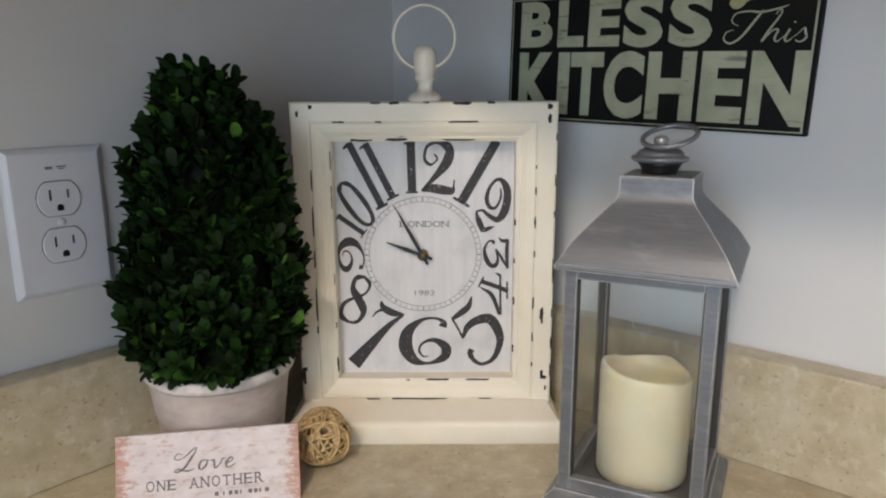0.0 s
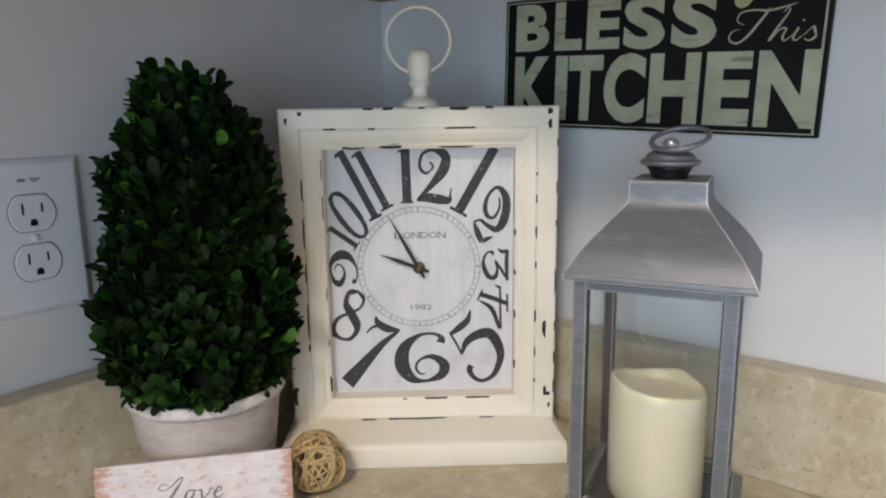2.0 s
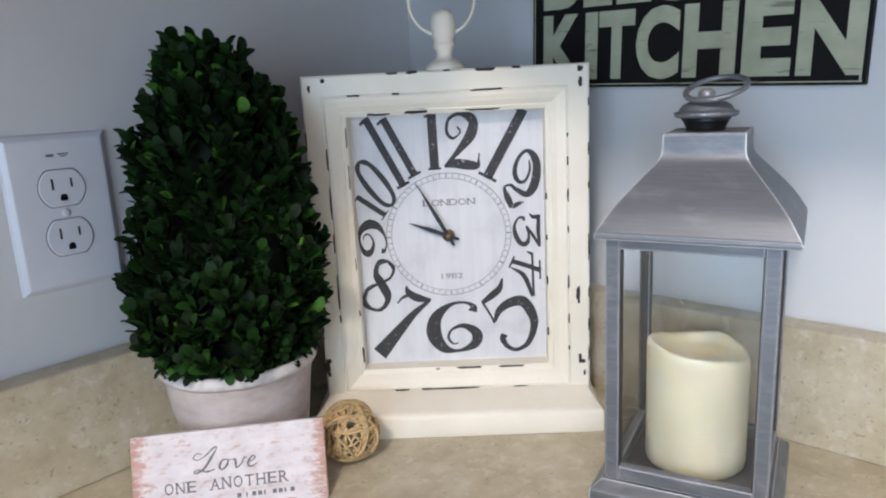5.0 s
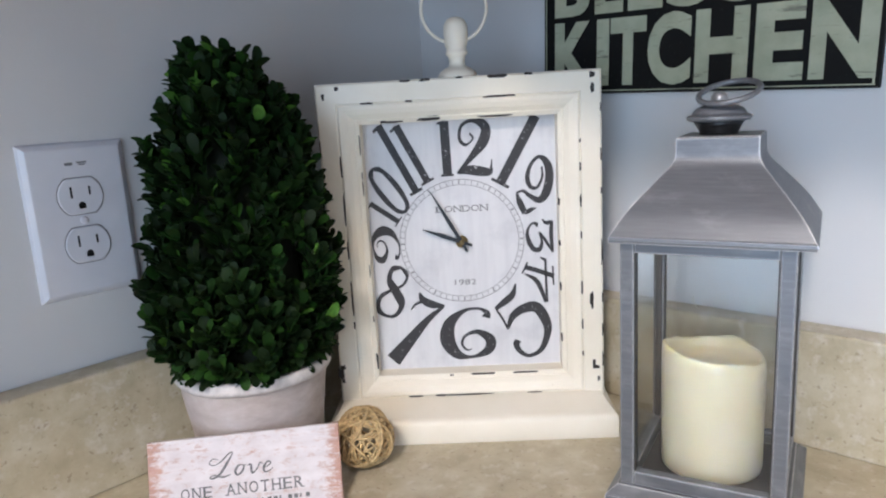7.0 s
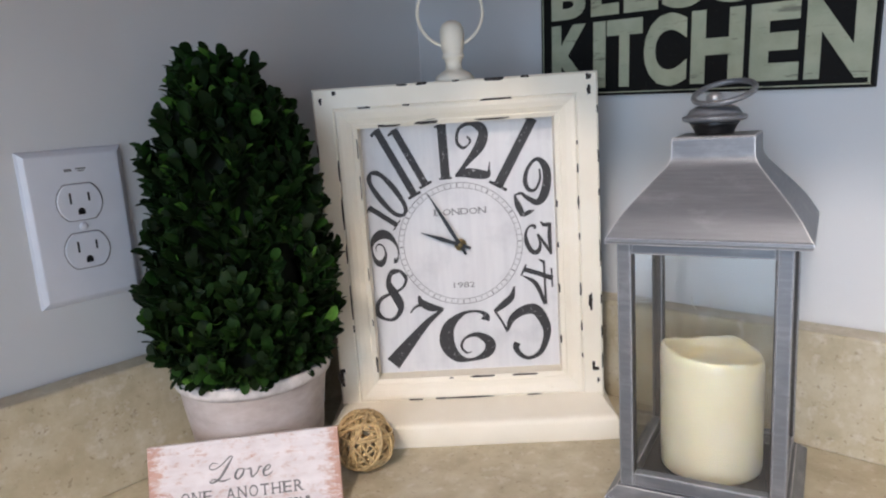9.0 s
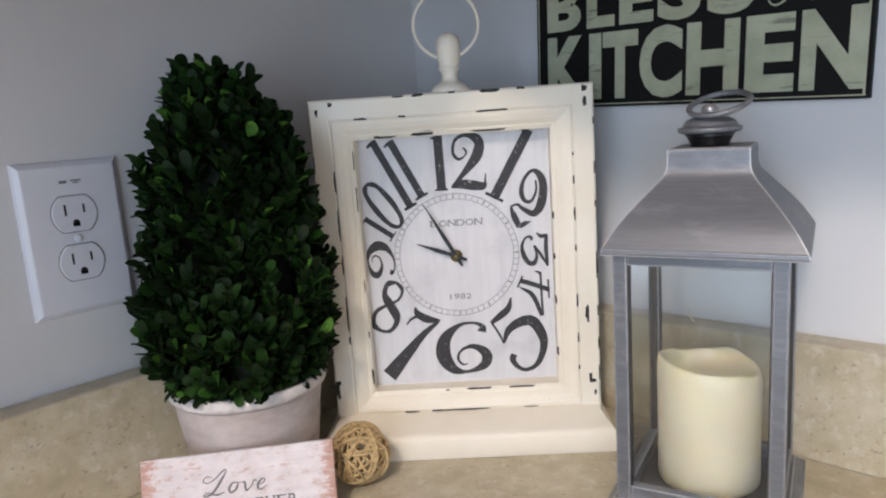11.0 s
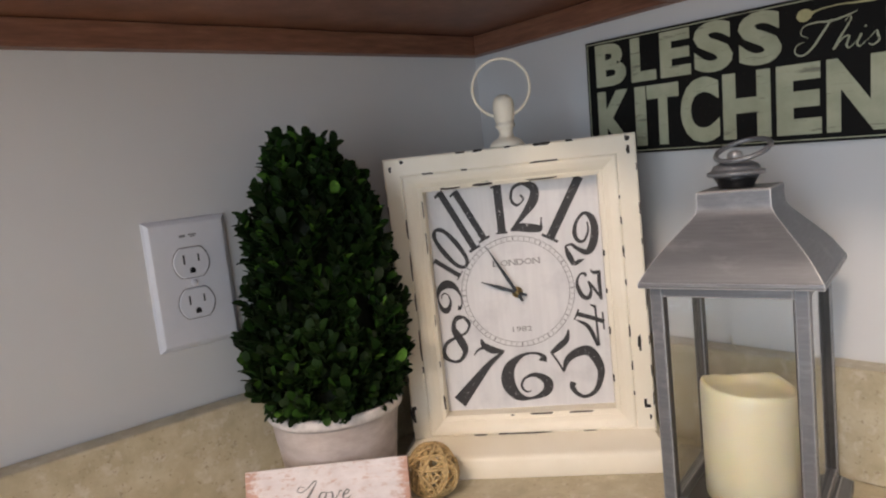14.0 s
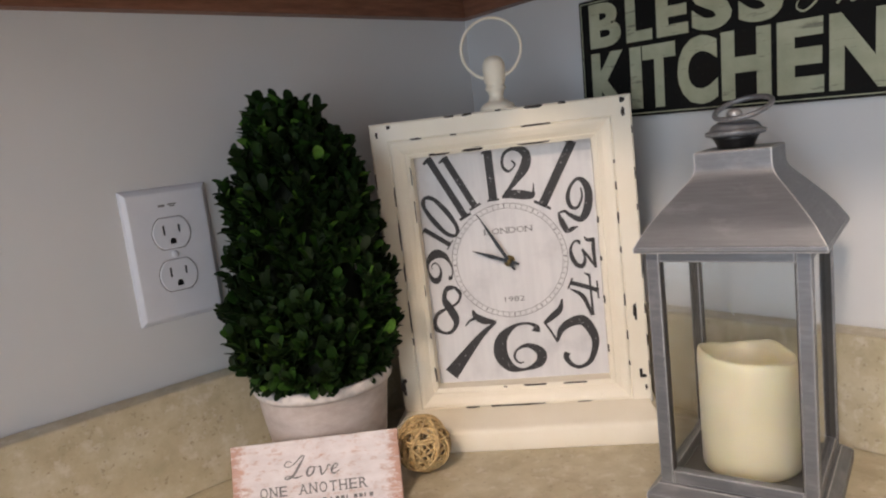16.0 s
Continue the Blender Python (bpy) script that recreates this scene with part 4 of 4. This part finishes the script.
LOVE = [[(p + 0.22 * q, q, 1.15 * k + 0.008) for p, q, k in line] for line in LOVE]
script(LOVE, -0.0295, ph - 0.0310, 0.0170, plaque_place, PLAQUE_INK, plaque, "charcoal cursive word")
bm = bmesh.new()
typed(bm, "ONE", -0.0480, -0.0255, ph - 0.0445, ph - 0.0362, plaque_place)
typed(bm, "ANOTHER", -0.0150, 0.0420, ph - 0.0445, ph - 0.0360, plaque_place)
part("lettering", bm, PLAQUE_INK, plaque, "charcoal typed capital words")
bm = bmesh.new()
for i in range(9):
    u0 = 0.0040 + 0.0044 * i + (0.002 if i > 0 else 0.0) + (0.002 if i > 4 else 0.0)
    quad(bm, plaque_place, u0, u0 + (0.0012 if i % 3 == 1 else 0.0030), ph - 0.0520, ph - 0.0488)
part("lettering", bm, PLAQUE_INK, plaque, "small unreadable charcoal line")

# ---------------------------------------------------------------- vine ball
ball = thing("vine_ball", pose(-0.4378, 0.3534, COUNTER + 0.0258), "tan woven dry vine ball on the worktop", "ball")
rng = random.Random(5)
for i in range(30):
    axis = Vector((rng.gauss(0, 1), rng.gauss(0, 1), rng.gauss(0, 1))).normalized()
    u = axis.orthogonal().normalized()
    w = axis.cross(u)
    off = rng.uniform(-0.55, 0.55)
    r0 = rng.uniform(0.0222, 0.0250)
    ph1, ph2 = rng.uniform(0, 6.28), rng.uniform(0, 6.28)
    pts = []
    for a in np.linspace(0, 2 * math.pi, 31)[:-1]:
        o = off + 0.10 * math.sin(2 * a + ph1)
        r = r0 + 0.0006 * math.sin(3 * a + ph2)
        pts.append((axis * o + (u * math.cos(a) + w * math.sin(a)) * math.sqrt(max(0.05, 1 - o * o))) * r)
    part("vine", tube(pts, rng.uniform(0.0008, 0.0014), True, 6), RATTAN, ball, smooth=True)

# ---------------------------------------------------------------- boxwood topiary
AX, AY = -0.5165, 0.3050
topiary = thing("topiary", pose(AX, AY, COUNTER), "dark green boxwood cone topiary in a whitewashed clay pot", "plant")
part("pot", lathe([(0.0480, 0.0), (0.0492, 0.001), (0.0520, 0.020), (0.0552, 0.045), (0.0585, 0.0700), (0.0602, 0.0835), (0.0604, 0.0848), (0.0622, 0.0856), (0.0630, 0.0870), (0.0634, 0.0930), (0.0628, 0.0948), (0.0605, 0.0952), (0.0590, 0.0935), (0.0580, 0.0860), (0.01, 0.0850)], 64, wobble=0.02), CLAY, topiary, "whitewashed terracotta pot with a thick rim", True)
part("rim", lathe([(0.0622, 0.0862), (0.0638, 0.0870), (0.0642, 0.0900), (0.0640, 0.0945), (0.0630, 0.0962), (0.0608, 0.0968), (0.0598, 0.0945)], 64, wobble=0.03), RIM_WASH, topiary, "chalky white rubbed rim of the pot", True)
CROWN = [(0.088, 0.046), (0.096, 0.056), (0.112, 0.0625), (0.138, 0.0655), (0.170, 0.0635), (0.205, 0.0600), (0.240, 0.0565), (0.268, 0.0515), (0.284, 0.0435), (0.298, 0.0315), (0.310, 0.0245), (0.322, 0.0175), (0.331, 0.008), (0.334, 0.002)]


def crown_radius(z):
    return float(np.interp(z, [p[0] for p in CROWN], [p[1] for p in CROWN]))


# filler core added inside; its near-black colour closes and darkens gaps between leaves
part("core", lathe([(max(0.72 * r, 0.001), z - 0.008) for z, r in CROWN], 24), CROWN_FILLER, topiary, "dark filler core inside the crown", True)


def leaf_points(length, width, cup):
    """An oval, slightly folded boxwood leaf along +y, face up."""
    rows = ((0.0, 0.14), (0.26, 0.55), (0.55, 0.92), (0.78, 1.0), (0.93, 0.74), (1.0, 0.30))
    pts, faces = [], []
    for t, w in rows:
        z = -cup * length * (t - 0.3) ** 2
        pts += [(-w * width / 2, t * length, z + cup * 0.35 * w * width), (0, t * length, z), (w * width / 2, t * length, z + cup * 0.35 * w * width)]
    for i in range(len(rows) - 1):
        a = 3 * i
        faces += [(a, a + 1, a + 4, a + 3), (a + 1, a + 2, a + 5, a + 4)]
    return np.array(pts), faces


LEAF_KINDS = [leaf_points(0.0190, 0.0092, 0.40), leaf_points(0.0172, 0.0088, 0.60), leaf_points(0.0165, 0.0074, 0.25)]
LEAF_MESHES = []
for pts, faces in LEAF_KINDS:
    me = bpy.data.meshes.new("leaf")
    me.from_pydata([tuple(p) for p in pts], [], faces)
    me.materials.append(LEAF)
    for p in me.polygons:
        p.use_smooth = True
    LEAF_MESHES.append(me)



def crown_bend(z):
    """The crown bends over a little at its shoulder and back at its tip."""
    return Vector((0.77, 0.64, 0.0)) * float(np.interp(z, [0.10, 0.20, 0.27, 0.30, 0.318, 0.335], [0.001, 0.003, 0.007, 0.001, -0.005, -0.010]))


rng = random.Random(11)
leaves = []
sprigs = 660
for i in range(sprigs):
    f = (i + 0.5) / sprigs
    z = 0.097 + 0.234 * f ** 1.18
    a = i * 2.399963 + rng.uniform(-0.25, 0.25)
    swell = 1.0 + 0.31 * noise.noise(Vector((math.cos(a) * 2.4, math.sin(a) * 2.4, z * 34)))
    r = crown_radius(z) * swell * rng.uniform(0.78, 1.0) + (rng.uniform(0.004, 0.012) if rng.random() < 0.09 else 0.0)
    out = Vector((math.cos(a), math.sin(a), 0))
    rise = 1.35 + 1.2 * f ** 2 + rng.uniform(-0.45, 0.65)
    if z < 0.112:
        rise -= 0.6
    stem = (out + Vector((0, 0, rise)) + Vector((rng.gauss(0, 0.22), rng.gauss(0, 0.22), 0))).normalized()
    root = out * r + Vector((0, 0, z)) + crown_bend(z)
    side = stem.orthogonal().normalized()
    spin = rng.uniform(0, 6.28)
    for k in range(rng.choice((7, 8, 9, 10))):
        pos = root + stem * (0.0036 * (k // 2) - 0.005)
        b = spin + math.pi * (k % 2) + (k // 2) * 1.57 + rng.uniform(-0.3, 0.3)
        around = (side * math.cos(b) + stem.cross(side) * math.sin(b)).normalized()
        spread = max(0.15, 0.54 - 0.11 * (k // 2) + rng.uniform(-0.2, 0.2))
        along = (stem + around * spread).normalized()
        normal = (stem - along * stem.dot(along))
        if normal.length < 1e-3:
            normal = along.orthogonal()
        normal.normalize()
        across = along.cross(normal)
        size = rng.uniform(0.72, 1.12)
        m = Matrix((across, along, normal)).transposed().to_4x4()
        m.translation = pos
        leaves.append((rng.randrange(3), m @ Matrix.Scale(size, 4), pos, out))

# short sprigs that droop over the rim of the pot
for i in range(64):
    a = i * 2 * math.pi / 64 + rng.uniform(-0.04, 0.04)
    out = Vector((math.cos(a), math.sin(a), 0))
    for k in range(5):
        along = (out * rng.uniform(0.6, 1.0) + Vector((rng.gauss(0, 0.35), rng.gauss(0, 0.35), rng.uniform(-0.65, 0.35)))).normalized()
        normal = (Vector((0, 0, 1)) - along * along.z).normalized()
        m = Matrix((along.cross(normal), along, normal)).transposed().to_4x4()
        pos = out * rng.uniform(0.050, 0.0575) + Vector((0, 0, rng.uniform(0.0985, 0.112)))
        m.translation = pos
        leaves.append((rng.randrange(3), m @ Matrix.Scale(rng.uniform(0.6, 0.9), 4), pos, out))

toward = Vector((0.86, -0.50, 0.0))
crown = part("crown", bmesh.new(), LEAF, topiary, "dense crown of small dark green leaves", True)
order = sorted(range(len(leaves)), key=lambda i: -(leaves[i][2].dot(toward) + 0.02 * math.sin(i * 1.7)))
single = set(order[:280])
verts, polys = [], []
for i, (kind, m, pos, out) in enumerate(leaves):
    if i in single:
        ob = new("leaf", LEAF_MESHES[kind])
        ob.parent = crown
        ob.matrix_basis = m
        continue
    pts, faces = LEAF_KINDS[kind]
    r, t = np.array(m.to_3x3()), np.array(m.translation)
    base_i = len(verts)
    verts += [tuple(p) for p in pts @ r.T + t]
    polys += [tuple(base_i + j for j in face) for face in faces]
me = crown.data
me.clear_geometry()
me.from_pydata(verts, [], polys)
for p in me.polygons:
    p.use_smooth = True
tagged(crown, kind="stuff")
